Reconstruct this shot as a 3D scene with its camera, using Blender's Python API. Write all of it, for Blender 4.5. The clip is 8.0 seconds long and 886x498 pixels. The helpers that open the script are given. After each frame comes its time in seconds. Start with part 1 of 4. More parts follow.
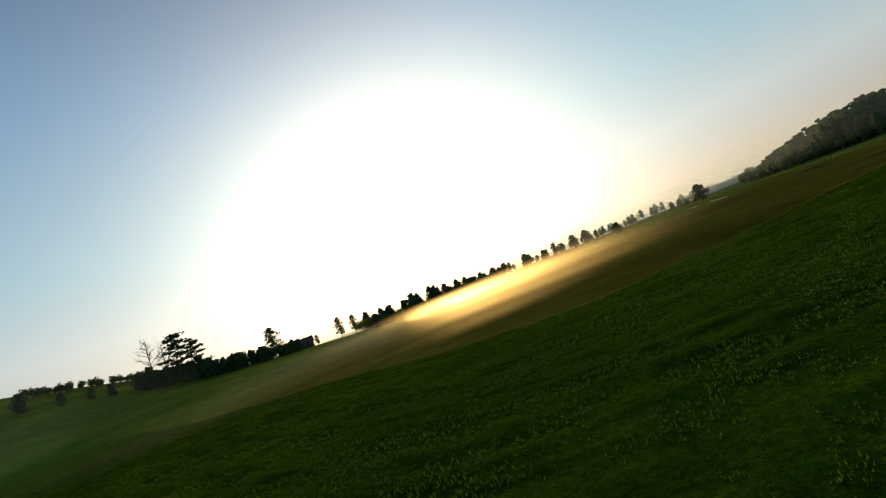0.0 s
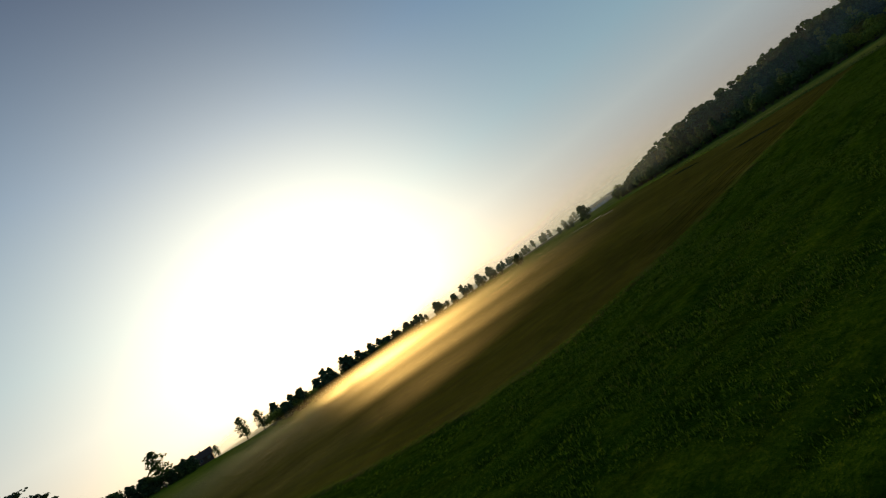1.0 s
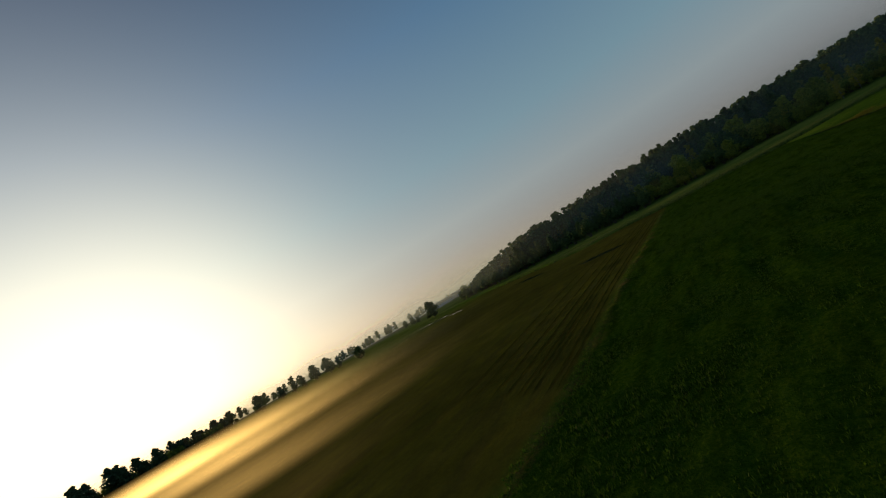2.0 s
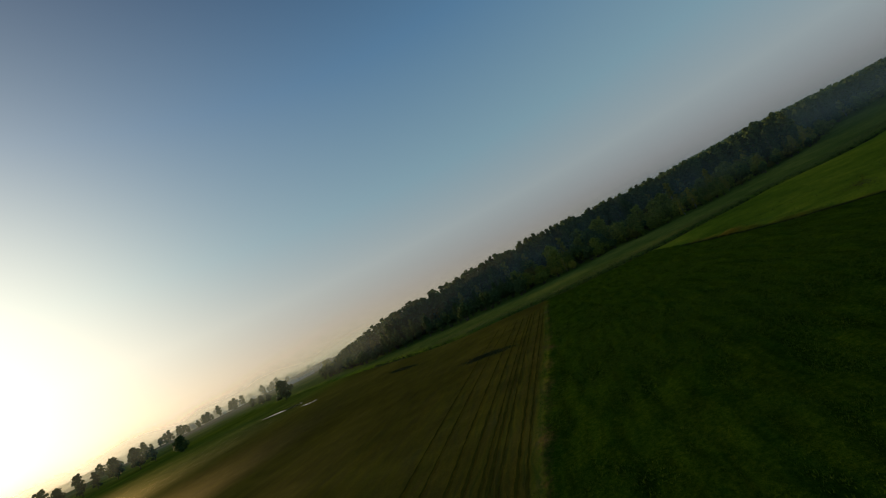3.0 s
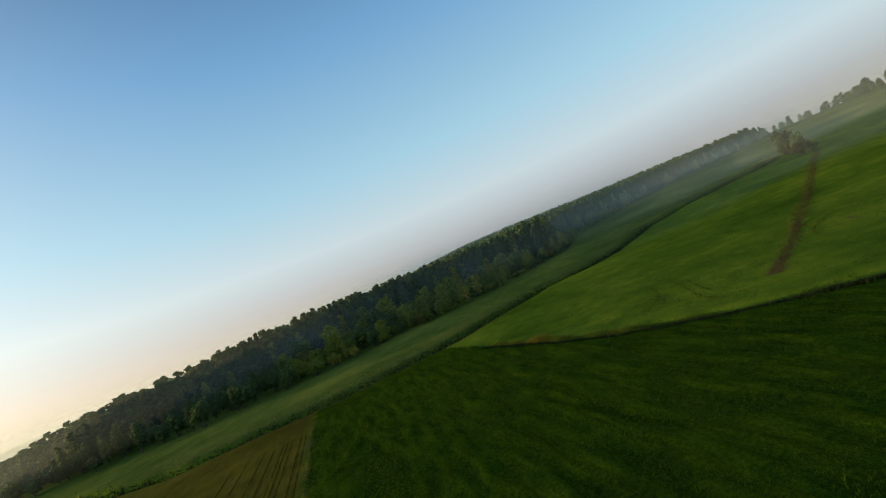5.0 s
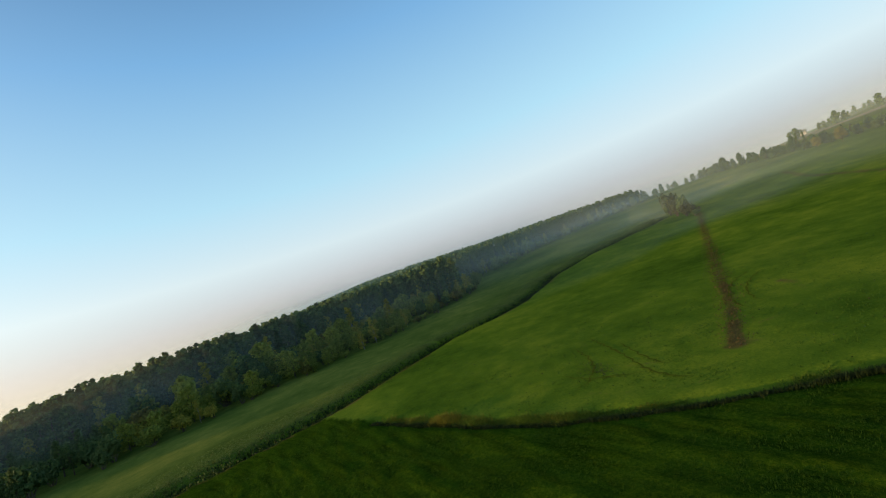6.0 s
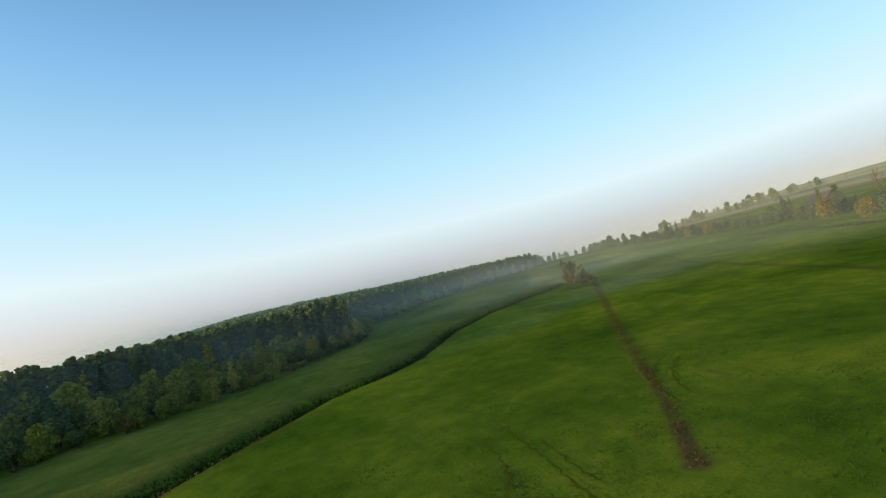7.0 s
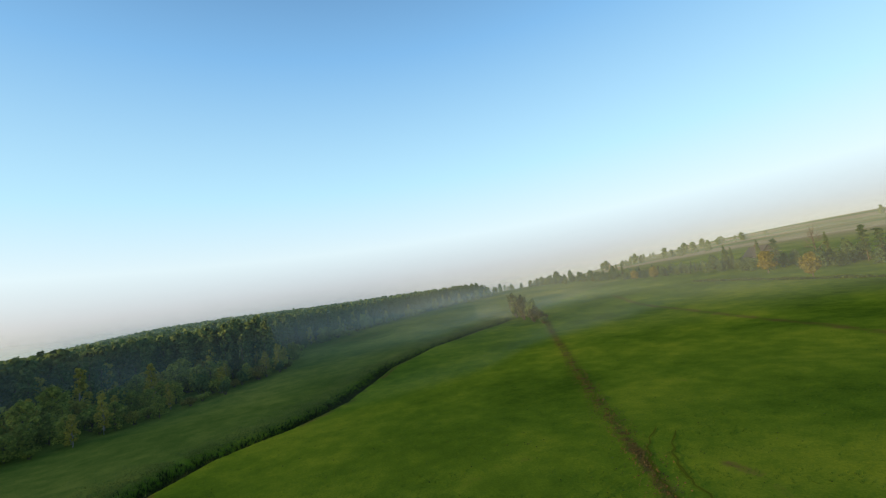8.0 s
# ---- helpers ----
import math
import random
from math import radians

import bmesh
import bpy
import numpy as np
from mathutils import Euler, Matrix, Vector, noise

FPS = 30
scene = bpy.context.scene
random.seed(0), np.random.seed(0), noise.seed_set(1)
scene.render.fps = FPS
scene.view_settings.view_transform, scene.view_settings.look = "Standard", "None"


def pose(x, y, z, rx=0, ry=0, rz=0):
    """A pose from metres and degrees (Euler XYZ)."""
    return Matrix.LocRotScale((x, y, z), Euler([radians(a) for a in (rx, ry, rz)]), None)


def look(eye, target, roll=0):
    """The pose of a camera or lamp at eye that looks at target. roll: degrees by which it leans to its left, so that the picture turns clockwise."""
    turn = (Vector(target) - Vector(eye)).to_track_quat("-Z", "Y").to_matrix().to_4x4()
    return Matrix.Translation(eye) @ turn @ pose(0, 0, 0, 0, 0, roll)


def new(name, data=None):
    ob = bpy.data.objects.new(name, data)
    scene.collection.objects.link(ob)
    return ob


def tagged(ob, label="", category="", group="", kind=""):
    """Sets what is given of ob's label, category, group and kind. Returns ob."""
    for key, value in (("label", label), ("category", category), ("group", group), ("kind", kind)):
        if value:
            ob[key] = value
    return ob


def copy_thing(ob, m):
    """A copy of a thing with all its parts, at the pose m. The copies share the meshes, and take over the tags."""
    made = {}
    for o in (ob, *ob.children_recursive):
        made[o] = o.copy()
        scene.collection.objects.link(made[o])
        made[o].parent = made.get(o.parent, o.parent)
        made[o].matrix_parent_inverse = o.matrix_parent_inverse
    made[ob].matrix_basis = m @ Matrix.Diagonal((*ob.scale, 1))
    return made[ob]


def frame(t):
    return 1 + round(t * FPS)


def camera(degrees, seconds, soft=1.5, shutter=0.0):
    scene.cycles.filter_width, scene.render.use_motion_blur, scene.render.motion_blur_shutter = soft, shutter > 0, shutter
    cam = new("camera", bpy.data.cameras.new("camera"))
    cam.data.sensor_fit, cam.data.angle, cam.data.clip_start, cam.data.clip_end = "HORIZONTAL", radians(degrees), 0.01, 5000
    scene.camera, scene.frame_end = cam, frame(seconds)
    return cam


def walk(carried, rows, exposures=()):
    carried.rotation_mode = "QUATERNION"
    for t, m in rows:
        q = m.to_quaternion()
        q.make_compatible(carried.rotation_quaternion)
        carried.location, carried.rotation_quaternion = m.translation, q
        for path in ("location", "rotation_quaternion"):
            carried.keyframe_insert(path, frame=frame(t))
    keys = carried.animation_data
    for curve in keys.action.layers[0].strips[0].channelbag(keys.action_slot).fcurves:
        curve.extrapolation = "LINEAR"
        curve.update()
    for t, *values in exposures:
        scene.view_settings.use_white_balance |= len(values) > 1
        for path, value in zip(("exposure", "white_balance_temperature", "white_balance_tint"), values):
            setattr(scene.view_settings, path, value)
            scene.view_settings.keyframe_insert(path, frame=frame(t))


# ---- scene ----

# ---------------------------------------------------------------- camera
def lean(x, y, z, yaw, pitch, bank):
    """A pose from a heading, a pitch and a bank to the right, in degrees."""
    return (Matrix.Translation((x, y, z)) @ Matrix.Rotation(radians(yaw), 4, "Z")
            @ Matrix.Rotation(radians(90 + pitch), 4, "X") @ Matrix.Rotation(radians(-bank), 4, "Z"))


cam = camera(90.8, 8.0, 1.15, 0.0)
PATH = [
    (0.0, lean(11.06, 0.51, 4.63, 0.93, 5.48, 21.88)),
    (0.5, lean(10.87, 5.94, 4.96, -8.84, 4.57, 30.10)),
    (1.0, lean(11.77, 11.17, 5.26, -13.51, 5.96, 33.82)),
    (1.5, lean(13.77, 16.65, 5.55, -23.38, 5.92, 29.57)),
    (2.0, lean(17.41, 21.75, 6.20, -36.17, 5.52, 29.28)),
    (3.3, lean(30.71, 32.31, 9.95, -59.49, 5.58, 24.76)),
    (3.5, lean(32.73, 33.30, 10.23, -62.69, 5.19, 24.52)),
    (4.0, lean(37.64, 34.77, 11.07, -69.70, 5.35, 24.19)),
    (4.5, lean(42.09, 36.14, 11.71, -76.30, 4.02, 22.59)),
    (5.8, lean(58.68, 36.46, 13.03, -94.17, 2.13, 20.72)),
    (6.0, lean(61.21, 36.18, 13.12, -96.83, 2.65, 19.26)),
    (6.5, lean(66.97, 35.22, 13.35, -104.64, 3.33, 14.61)),
    (7.0, lean(72.57, 33.65, 13.58, -110.92, 4.75, 12.74)),
    (7.5, lean(78.70, 31.32, 14.08, -114.77, 5.76, 11.38)),
    (8.0, lean(84.55, 28.32, 14.42, -118.39, 6.70, 8.88)),
]
EXPOSURES = [(0.0, -0.75), (1.0, -1.15), (2.0, -1.5), (3.5, -1.05), (4.5, -0.48), (6.0, -0.02), (8.0, 0.14)]
walk(cam, PATH, EXPOSURES)

# ---------------------------------------------------------------- sky and sun
SUN_AZ, SUN_EL = radians(-4.6), radians(4.4)          # clockwise from +y
SUN_DIR = Vector((math.sin(SUN_AZ) * math.cos(SUN_EL), math.cos(SUN_AZ) * math.cos(SUN_EL), math.sin(SUN_EL)))


def node(tree, kind, **inputs):
    n = tree.nodes.new(kind)
    for key, value in inputs.items():
        n.inputs[key.replace("_", " ")].default_value = value
    return n


def math_node(tree, op, a, b=None, clamp=False):
    n = tree.nodes.new("ShaderNodeMath")
    n.operation, n.use_clamp = op, clamp
    for slot, v in enumerate((a, b)):
        if v is None:
            continue
        if isinstance(v, (int, float)):
            n.inputs[slot].default_value = v
        else:
            tree.links.new(v, n.inputs[slot])
    return n.outputs[0]


def ramp(t, fac, stops):
    r = t.nodes.new("ShaderNodeValToRGB")
    while len(r.color_ramp.elements) < len(stops):
        r.color_ramp.elements.new(0.5)
    for e, (p, c) in zip(r.color_ramp.elements, stops):
        e.position, e.color = p, (*c, 1)
    t.links.new(fac, r.inputs[0])
    return r.outputs[0]


def make_world():
    world = bpy.data.worlds.new("dawn_sky")
    scene.world = world
    world.use_nodes = True
    t = world.node_tree
    t.nodes.clear()
    sky = t.nodes.new("ShaderNodeTexSky")
    sky.sky_type = "NISHITA"
    sky.sun_disc = False
    sky.sun_elevation, sky.sun_rotation = SUN_EL, SUN_AZ
    sky.altitude, sky.air_density, sky.dust_density, sky.ozone_density = 200, 1.0, 1.5, 2.5
    base = node(t, "ShaderNodeBackground", Strength=0.06)
    t.links.new(sky.outputs[0], base.inputs[0])
    co = t.nodes.new("ShaderNodeTexCoord")
    sep = t.nodes.new("ShaderNodeSeparateXYZ")
    t.links.new(co.outputs["Generated"], sep.inputs[0])
    # clear blue air above a pale moist layer
    up = math_node(t, "ABSOLUTE", sep.outputs[2])
    air = node(t, "ShaderNodeBackground", Strength=1.0)
    t.links.new(ramp(t, up, [(0.0, (0.37, 0.37, 0.42)), (0.06, (0.48, 0.5, 0.55)), (0.14, (0.64, 0.75, 0.79)), (0.27, (0.43, 0.7, 0.84)), (0.52, (0.19, 0.42, 0.7)), (0.75, (0.06, 0.15, 0.32)), (1.0, (0.02, 0.06, 0.15))]), air.inputs[0])
    # the bright aureole of the low sun in the moist air
    dot = t.nodes.new("ShaderNodeVectorMath")
    dot.operation = "DOT_PRODUCT"
    dot.inputs[1].default_value = SUN_DIR
    t.links.new(co.outputs["Generated"], dot.inputs[0])
    d = math_node(t, "MAXIMUM", dot.outputs["Value"], 0.0)
    wide = math_node(t, "POWER", d, 4.0)
    tight = math_node(t, "POWER", d, 15.0)
    glow = math_node(t, "ADD", math_node(t, "MULTIPLY", wide, 0.6), math_node(t, "MULTIPLY", tight, 3.0))
    halo = node(t, "ShaderNodeBackground", Color=(1.0, 0.86, 0.58, 1))
    t.links.new(glow, halo.inputs[1])
    low = math_node(t, "POWER", math_node(t, "SUBTRACT", 1.0, up, True), 11.0)
    side = math_node(t, "POWER", math_node(t, "MULTIPLY", math_node(t, "ADD", dot.outputs["Value"], 1.0), 0.5), 4.0)
    dawn = node(t, "ShaderNodeBackground", Color=(1.0, 0.7, 0.36, 1))
    t.links.new(math_node(t, "MULTIPLY", math_node(t, "MULTIPLY", low, side), 1.0), dawn.inputs[1])
    a0, a1, a2 = (t.nodes.new("ShaderNodeAddShader") for _ in range(3))
    t.links.new(base.outputs[0], a0.inputs[0])
    t.links.new(dawn.outputs[0], a0.inputs[1])
    t.links.new(a0.outputs[0], a1.inputs[0])
    t.links.new(halo.outputs[0], a1.inputs[1])
    t.links.new(a1.outputs[0], a2.inputs[0])
    t.links.new(air.outputs[0], a2.inputs[1])
    out = t.nodes.new("ShaderNodeOutputWorld")
    t.links.new(a2.outputs[0], out.inputs[0])


make_world()
sun = new("sun", bpy.data.lights.new("sun", "SUN"))
sun.data.energy, sun.data.angle, sun.data.color = 6.0, radians(1.5), (1.0, 0.68, 0.3)
sun.matrix_world = look(SUN_DIR * 900, (0, 0, 0))


# ---------------------------------------------------------------- materials
def material(name):
    m = bpy.data.materials.new(name)
    m.use_nodes = True
    t = m.node_tree
    return m, t, t.nodes["Principled BSDF"]


def noise_tex(t, scale, detail=4.0, rough=0.55, vec=None):
    n = node(t, "ShaderNodeTexNoise", Scale=scale, Detail=detail, Roughness=rough)
    if vec is None:
        g = t.nodes.new("ShaderNodeNewGeometry")
        vec = g.outputs["Position"]
    t.links.new(vec, n.inputs["Vector"])
    return n.outputs["Fac"]


def mix_color(t, fac, a, b, blend="MIX"):
    n = t.nodes.new("ShaderNodeMix")
    n.data_type, n.blend_type = "RGBA", blend
    for slot, v in ((0, fac), (6, a), (7, b)):
        if isinstance(v, (int, float)):
            n.inputs[slot].default_value = v
        elif isinstance(v, tuple):
            n.inputs[slot].default_value = (*v, 1)
        else:
            t.links.new(v, n.inputs[slot])
    return n.outputs[2]


def bump(t, bsdf, height, strength, distance):
    b = node(t, "ShaderNodeBump", Strength=strength, Distance=distance)
    t.links.new(height, b.inputs["Height"])
    t.links.new(b.outputs[0], bsdf.inputs["Normal"])


def leaf_material(name, dark, light, through_light=0.35):
    m, t, b = material(name)
    g = t.nodes.new("ShaderNodeNewGeometry")
    o = t.nodes.new("ShaderNodeObjectInfo")
    per = math_node(t, "ADD", math_node(t, "MULTIPLY", g.outputs["Random Per Island"], 0.6),
                    math_node(t, "MULTIPLY", o.outputs["Random"], 0.4))
    c = ramp(t, per, [(0.1, dark), (0.9, light)])
    t.links.new(c, b.inputs["Base Color"])
    b.inputs["Roughness"].default_value = 0.6
    b.inputs["Specular IOR Level"].default_value = 0.08
    tr = t.nodes.new("ShaderNodeBsdfTranslucent")
    t.links.new(c, tr.inputs[0])
    mx = node(t, "ShaderNodeMixShader", Fac=through_light)
    t.links.new(b.outputs[0], mx.inputs[1])
    t.links.new(tr.outputs[0], mx.inputs[2])
    t.links.new(mx.outputs[0], t.nodes["Material Output"].inputs[0])
    return m


def plain(name, dark, light, scale=3.0, rough=0.8, relief=0.3):
    m, t, b = material(name)
    n = math_node(t, "ADD", math_node(t, "MULTIPLY", noise_tex(t, scale), 0.6), math_node(t, "MULTIPLY", noise_tex(t, scale * 9), 0.4))
    t.links.new(ramp(t, n, [(0.3, dark), (0.7, light)]), b.inputs["Base Color"])
    b.inputs["Roughness"].default_value = rough
    b.inputs["Specular IOR Level"].default_value = 0.1
    bump(t, b, n, relief, 0.1)
    return m


def ground_material():
    m, t, b = material("field_ground")
    at = t.nodes.new("ShaderNodeAttribute")
    at.attribute_name = "fields"
    sep = t.nodes.new("ShaderNodeSeparateColor")
    t.links.new(at.outputs["Color"], sep.inputs[0])
    brown, soil, meadow, far = sep.outputs[0], sep.outputs[1], sep.outputs[2], at.outputs["Alpha"]
    fine, mid, wide = noise_tex(t, 5.0, 7, 0.75), noise_tex(t, 0.3, 5, 0.65), noise_tex(t, 0.035, 5, 0.6)
    mixn = math_node(t, "ADD", math_node(t, "MULTIPLY", fine, 0.27),
                     math_node(t, "ADD", math_node(t, "MULTIPLY", mid, 0.25), math_node(t, "MULTIPLY", wide, 0.48)))
    green = ramp(t, mixn, [(0.38, (0.036, 0.072, 0.006)), (0.5, (0.09, 0.142, 0.011)), (0.62, (0.185, 0.215, 0.018))])
    crop = t.nodes.new("ShaderNodeAttribute")
    crop.attribute_name = "crop"
    clods = math_node(t, "ADD", math_node(t, "MULTIPLY", noise_tex(t, 4.0, 5, 0.7), 0.6), math_node(t, "MULTIPLY", noise_tex(t, 13.0, 3, 0.7), 0.4))
    turf = math_node(t, "ADD", math_node(t, "MULTIPLY", clods, 0.7), math_node(t, "MULTIPLY", mixn, 0.3))
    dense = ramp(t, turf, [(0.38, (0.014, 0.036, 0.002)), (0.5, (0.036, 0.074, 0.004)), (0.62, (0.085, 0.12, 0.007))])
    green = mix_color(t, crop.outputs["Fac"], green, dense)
    stub = ramp(t, mixn, [(0.34, (0.048, 0.043, 0.005)), (0.5, (0.1, 0.085, 0.01)), (0.66, (0.17, 0.14, 0.018))])
    mead = ramp(t, mixn, [(0.39, (0.055, 0.085, 0.014)), (0.5, (0.11, 0.14, 0.024)), (0.61, (0.2, 0.2, 0.036))])
    earth = ramp(t, mixn, [(0.34, (0.045, 0.032, 0.01)), (0.5, (0.088, 0.062, 0.02)), (0.66, (0.15, 0.108, 0.036))])
    farm = ramp(t, noise_tex(t, 0.006, 3, 0.5), [(0.38, (0.07, 0.12, 0.03)), (0.5, (0.16, 0.15, 0.06)), (0.62, (0.26, 0.2, 0.12))])
    # rows left by drilling and mowing, parallel to the field boundary
    g = t.nodes.new("ShaderNodeNewGeometry")
    pos = t.nodes.new("ShaderNodeSeparateXYZ")
    t.links.new(g.outputs["Position"], pos.inputs[0])
    across = t.nodes.new("ShaderNodeAttribute")
    across.attribute_name = "across"
    lane = t.nodes.new("ShaderNodeCombineXYZ")
    t.links.new(math_node(t, "MULTIPLY", across.outputs["Fac"], 1.35), lane.inputs[0])
    t.links.new(math_node(t, "MULTIPLY", pos.outputs[0], 0.22), lane.inputs[1])
    t.links.new(math_node(t, "MULTIPLY", pos.outputs[1], 0.22), lane.inputs[2])
    rows = noise_tex(t, 1.0, 4, 0.6, lane.outputs[0])
    rows = math_node(t, "MULTIPLY", math_node(t, "SUBTRACT", rows, 0.38), 3.2, True)
    col = mix_color(t, brown, green, stub)
    col = mix_color(t, meadow, col, mead)
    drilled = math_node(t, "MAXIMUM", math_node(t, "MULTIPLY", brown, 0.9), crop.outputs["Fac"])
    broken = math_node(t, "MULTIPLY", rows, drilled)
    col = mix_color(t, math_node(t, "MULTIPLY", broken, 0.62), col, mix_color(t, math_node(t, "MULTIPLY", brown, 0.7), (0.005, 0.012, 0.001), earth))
    grit = math_node(t, "MULTIPLY", math_node(t, "SUBTRACT", math_node(t, "ADD", fine, mid), 1.0), 1.1)
    ragged = math_node(t, "MULTIPLY", math_node(t, "MULTIPLY", math_node(t, "SUBTRACT", math_node(t, "ADD", soil, grit), 0.32), 2.6, True), 0.92)
    col = mix_color(t, ragged, col, earth)
    col = mix_color(t, far, col, farm)
    t.links.new(col, b.inputs["Base Color"])
    b.inputs["Roughness"].default_value = 0.9
    b.inputs["Specular IOR Level"].default_value = 0.0
    h = math_node(t, "ADD", math_node(t, "MULTIPLY", mixn, 1.0), math_node(t, "MULTIPLY", broken, -0.12))
    h = math_node(t, "ADD", math_node(t, "MULTIPLY", h, 0.5), math_node(t, "MULTIPLY", clods, math_node(t, "ADD", 0.3, math_node(t, "MULTIPLY", crop.outputs["Fac"], 0.9))))
    bump(t, b, h, 1.0, 0.22)
    return m


def mist_material(name, forward):
    m, t, b = material(name)
    t.nodes.remove(b)
    at = t.nodes.new("ShaderNodeAttribute")
    at.attribute_name = "veil"
    fog = t.nodes.new("ShaderNodeBsdfDiffuse")
    fog.inputs["Color"].default_value = (0.32, 0.34, 0.25, 1)
    back = t.nodes.new("ShaderNodeBsdfTranslucent")
    back.inputs["Color"].default_value = (0.6, 0.65, 0.6, 1)
    soft = t.nodes.new("ShaderNodeAddShader")
    t.links.new(fog.outputs[0], soft.inputs[0])
    t.links.new(back.outputs[0], soft.inputs[1])
    # droplets throw most of the light forwards, in a narrow lobe round its way
    ahead = node(t, "ShaderNodeBsdfRefraction", Roughness=0.78, IOR=1.36)
    ahead.distribution = "BECKMANN"
    # the amber of the sunrise glow is put into this colour
    ahead.inputs["Color"].default_value = (1.0, 0.84, 0.5, 1)
    both = node(t, "ShaderNodeMixShader", Fac=forward)
    t.links.new(soft.outputs[0], both.inputs[1])
    t.links.new(ahead.outputs[0], both.inputs[2])
    # the veils stand round the fields: light them from inside and, more strongly, from behind
    g = t.nodes.new("ShaderNodeNewGeometry")
    inward = t.nodes.new("ShaderNodeVectorMath")
    inward.operation = "MULTIPLY_ADD"
    inward.inputs[1].default_value, inward.inputs[2].default_value = (-1, -1, 0), (60, 30, 0)
    t.links.new(g.outputs["Position"], inward.inputs[0])
    flat = t.nodes.new("ShaderNodeVectorMath")
    flat.operation = "NORMALIZE"
    t.links.new(inward.outputs[0], flat.inputs[0])
    t.links.new(flat.outputs[0], ahead.inputs["Normal"])
    for shader, lift in ((fog, 0.8), (back, -0.8)):
        tip = t.nodes.new("ShaderNodeVectorMath")
        tip.inputs[1].default_value = (0, 0, lift)
        t.links.new(flat.outputs[0], tip.inputs[0])
        unit = t.nodes.new("ShaderNodeVectorMath")
        unit.operation = "NORMALIZE"
        t.links.new(tip.outputs[0], unit.inputs[0])
        t.links.new(unit.outputs[0], shader.inputs["Normal"])
    clear = t.nodes.new("ShaderNodeBsdfTransparent")
    mx = t.nodes.new("ShaderNodeMixShader")
    patch = math_node(t, "MULTIPLY", at.outputs["Fac"], math_node(t, "ADD", 0.8, math_node(t, "MULTIPLY", noise_tex(t, 0.012, 2), 0.4)), True)
    t.links.new(patch, mx.inputs[0])
    t.links.new(clear.outputs[0], mx.inputs[1])
    t.links.new(both.outputs[0], mx.inputs[2])
    t.links.new(mx.outputs[0], t.nodes["Material Output"].inputs[0])
    return m


GROUND = ground_material()
MIST, GLOW_MIST = mist_material("ground_mist", 0.05), mist_material("glow_mist", 0.8)
LEAF = {
    "oak": leaf_material("oak_leaves", (0.045, 0.09, 0.03), (0.12, 0.165, 0.05), 0.4),
    "pine": leaf_material("pine_needles", (0.03, 0.06, 0.03), (0.07, 0.11, 0.05), 0.2),
    "birch": leaf_material("yellowing_leaves", (0.21, 0.21, 0.035), (0.4, 0.36, 0.055), 0.5),
    "shrub": leaf_material("shrub_leaves", (0.12, 0.165, 0.028), (0.31, 0.34, 0.058), 0.5),
    "autumn": leaf_material("golden_leaves", (0.09, 0.092, 0.018), (0.18, 0.155, 0.03)),
    "rust": leaf_material("russet_leaves", (0.034, 0.043, 0.017), (0.075, 0.08, 0.03)),
    "reed": leaf_material("ditch_weeds", (0.022, 0.036, 0.012), (0.075, 0.088, 0.028)),
    "ditch": leaf_material("ditch_scrub_leaves", (0.022, 0.045, 0.01), (0.07, 0.1, 0.022), 0.3),
    "herb": leaf_material("grey_green_herbs", (0.1, 0.135, 0.03), (0.2, 0.225, 0.06)),
    "clod": leaf_material("turned_earth", (0.03, 0.021, 0.007), (0.085, 0.058, 0.02), 0.0),
    "straw": leaf_material("dry_grass", (0.07, 0.08, 0.01), (0.21, 0.18, 0.025), 0.5),
    "bank": leaf_material("bank_grass", (0.04, 0.078, 0.008), (0.13, 0.18, 0.02), 0.5),
    "meadow": leaf_material("bright_grass", (0.028, 0.07, 0.005), (0.07, 0.125, 0.012), 0.5),
    # near-black: weeds, and the shadow painted along the field bank
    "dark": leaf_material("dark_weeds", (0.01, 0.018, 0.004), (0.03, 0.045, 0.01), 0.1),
    "grass": leaf_material("grass_blades", (0.018, 0.055, 0.004), (0.068, 0.12, 0.009), 0.6),
}
BARK = plain("bark", (0.05, 0.04, 0.03), (0.13, 0.105, 0.08), 4.0, 0.9, 0.6)
PALE_BARK = plain("birch_bark", (0.13, 0.12, 0.1), (0.28, 0.26, 0.23), 3.0, 0.8, 0.4)
PLASTER = plain("pale_plaster", (0.3, 0.25, 0.22), (0.4, 0.33, 0.28), 1.2, 0.85, 0.2)
WHITE = plain("white_cladding", (0.35, 0.36, 0.37), (0.45, 0.46, 0.47), 0.8, 0.6, 0.1)
TILE = plain("roof_tiles", (0.06, 0.04, 0.034), (0.12, 0.075, 0.06), 3.0, 0.8, 0.5)
SLATE = plain("grey_roofing", (0.045, 0.043, 0.042), (0.085, 0.08, 0.075), 2.0, 0.9, 0.3)


def water_material():
    m, t, b = material("puddle_water")
    b.inputs["Base Color"].default_value = (0.03, 0.035, 0.03, 1)
    b.inputs["Roughness"].default_value = 0.04
    b.inputs["IOR"].default_value = 1.33
    bump(t, b, noise_tex(t, 2.0), 0.05, 0.02)
    return m


def glass_material():
    m, t, b = material("dark_window_glass")
    b.inputs["Base Color"].default_value = (0.02, 0.025, 0.03, 1)
    b.inputs["Roughness"].default_value = 0.08
    return m


WATER, GLASS = water_material(), glass_material()

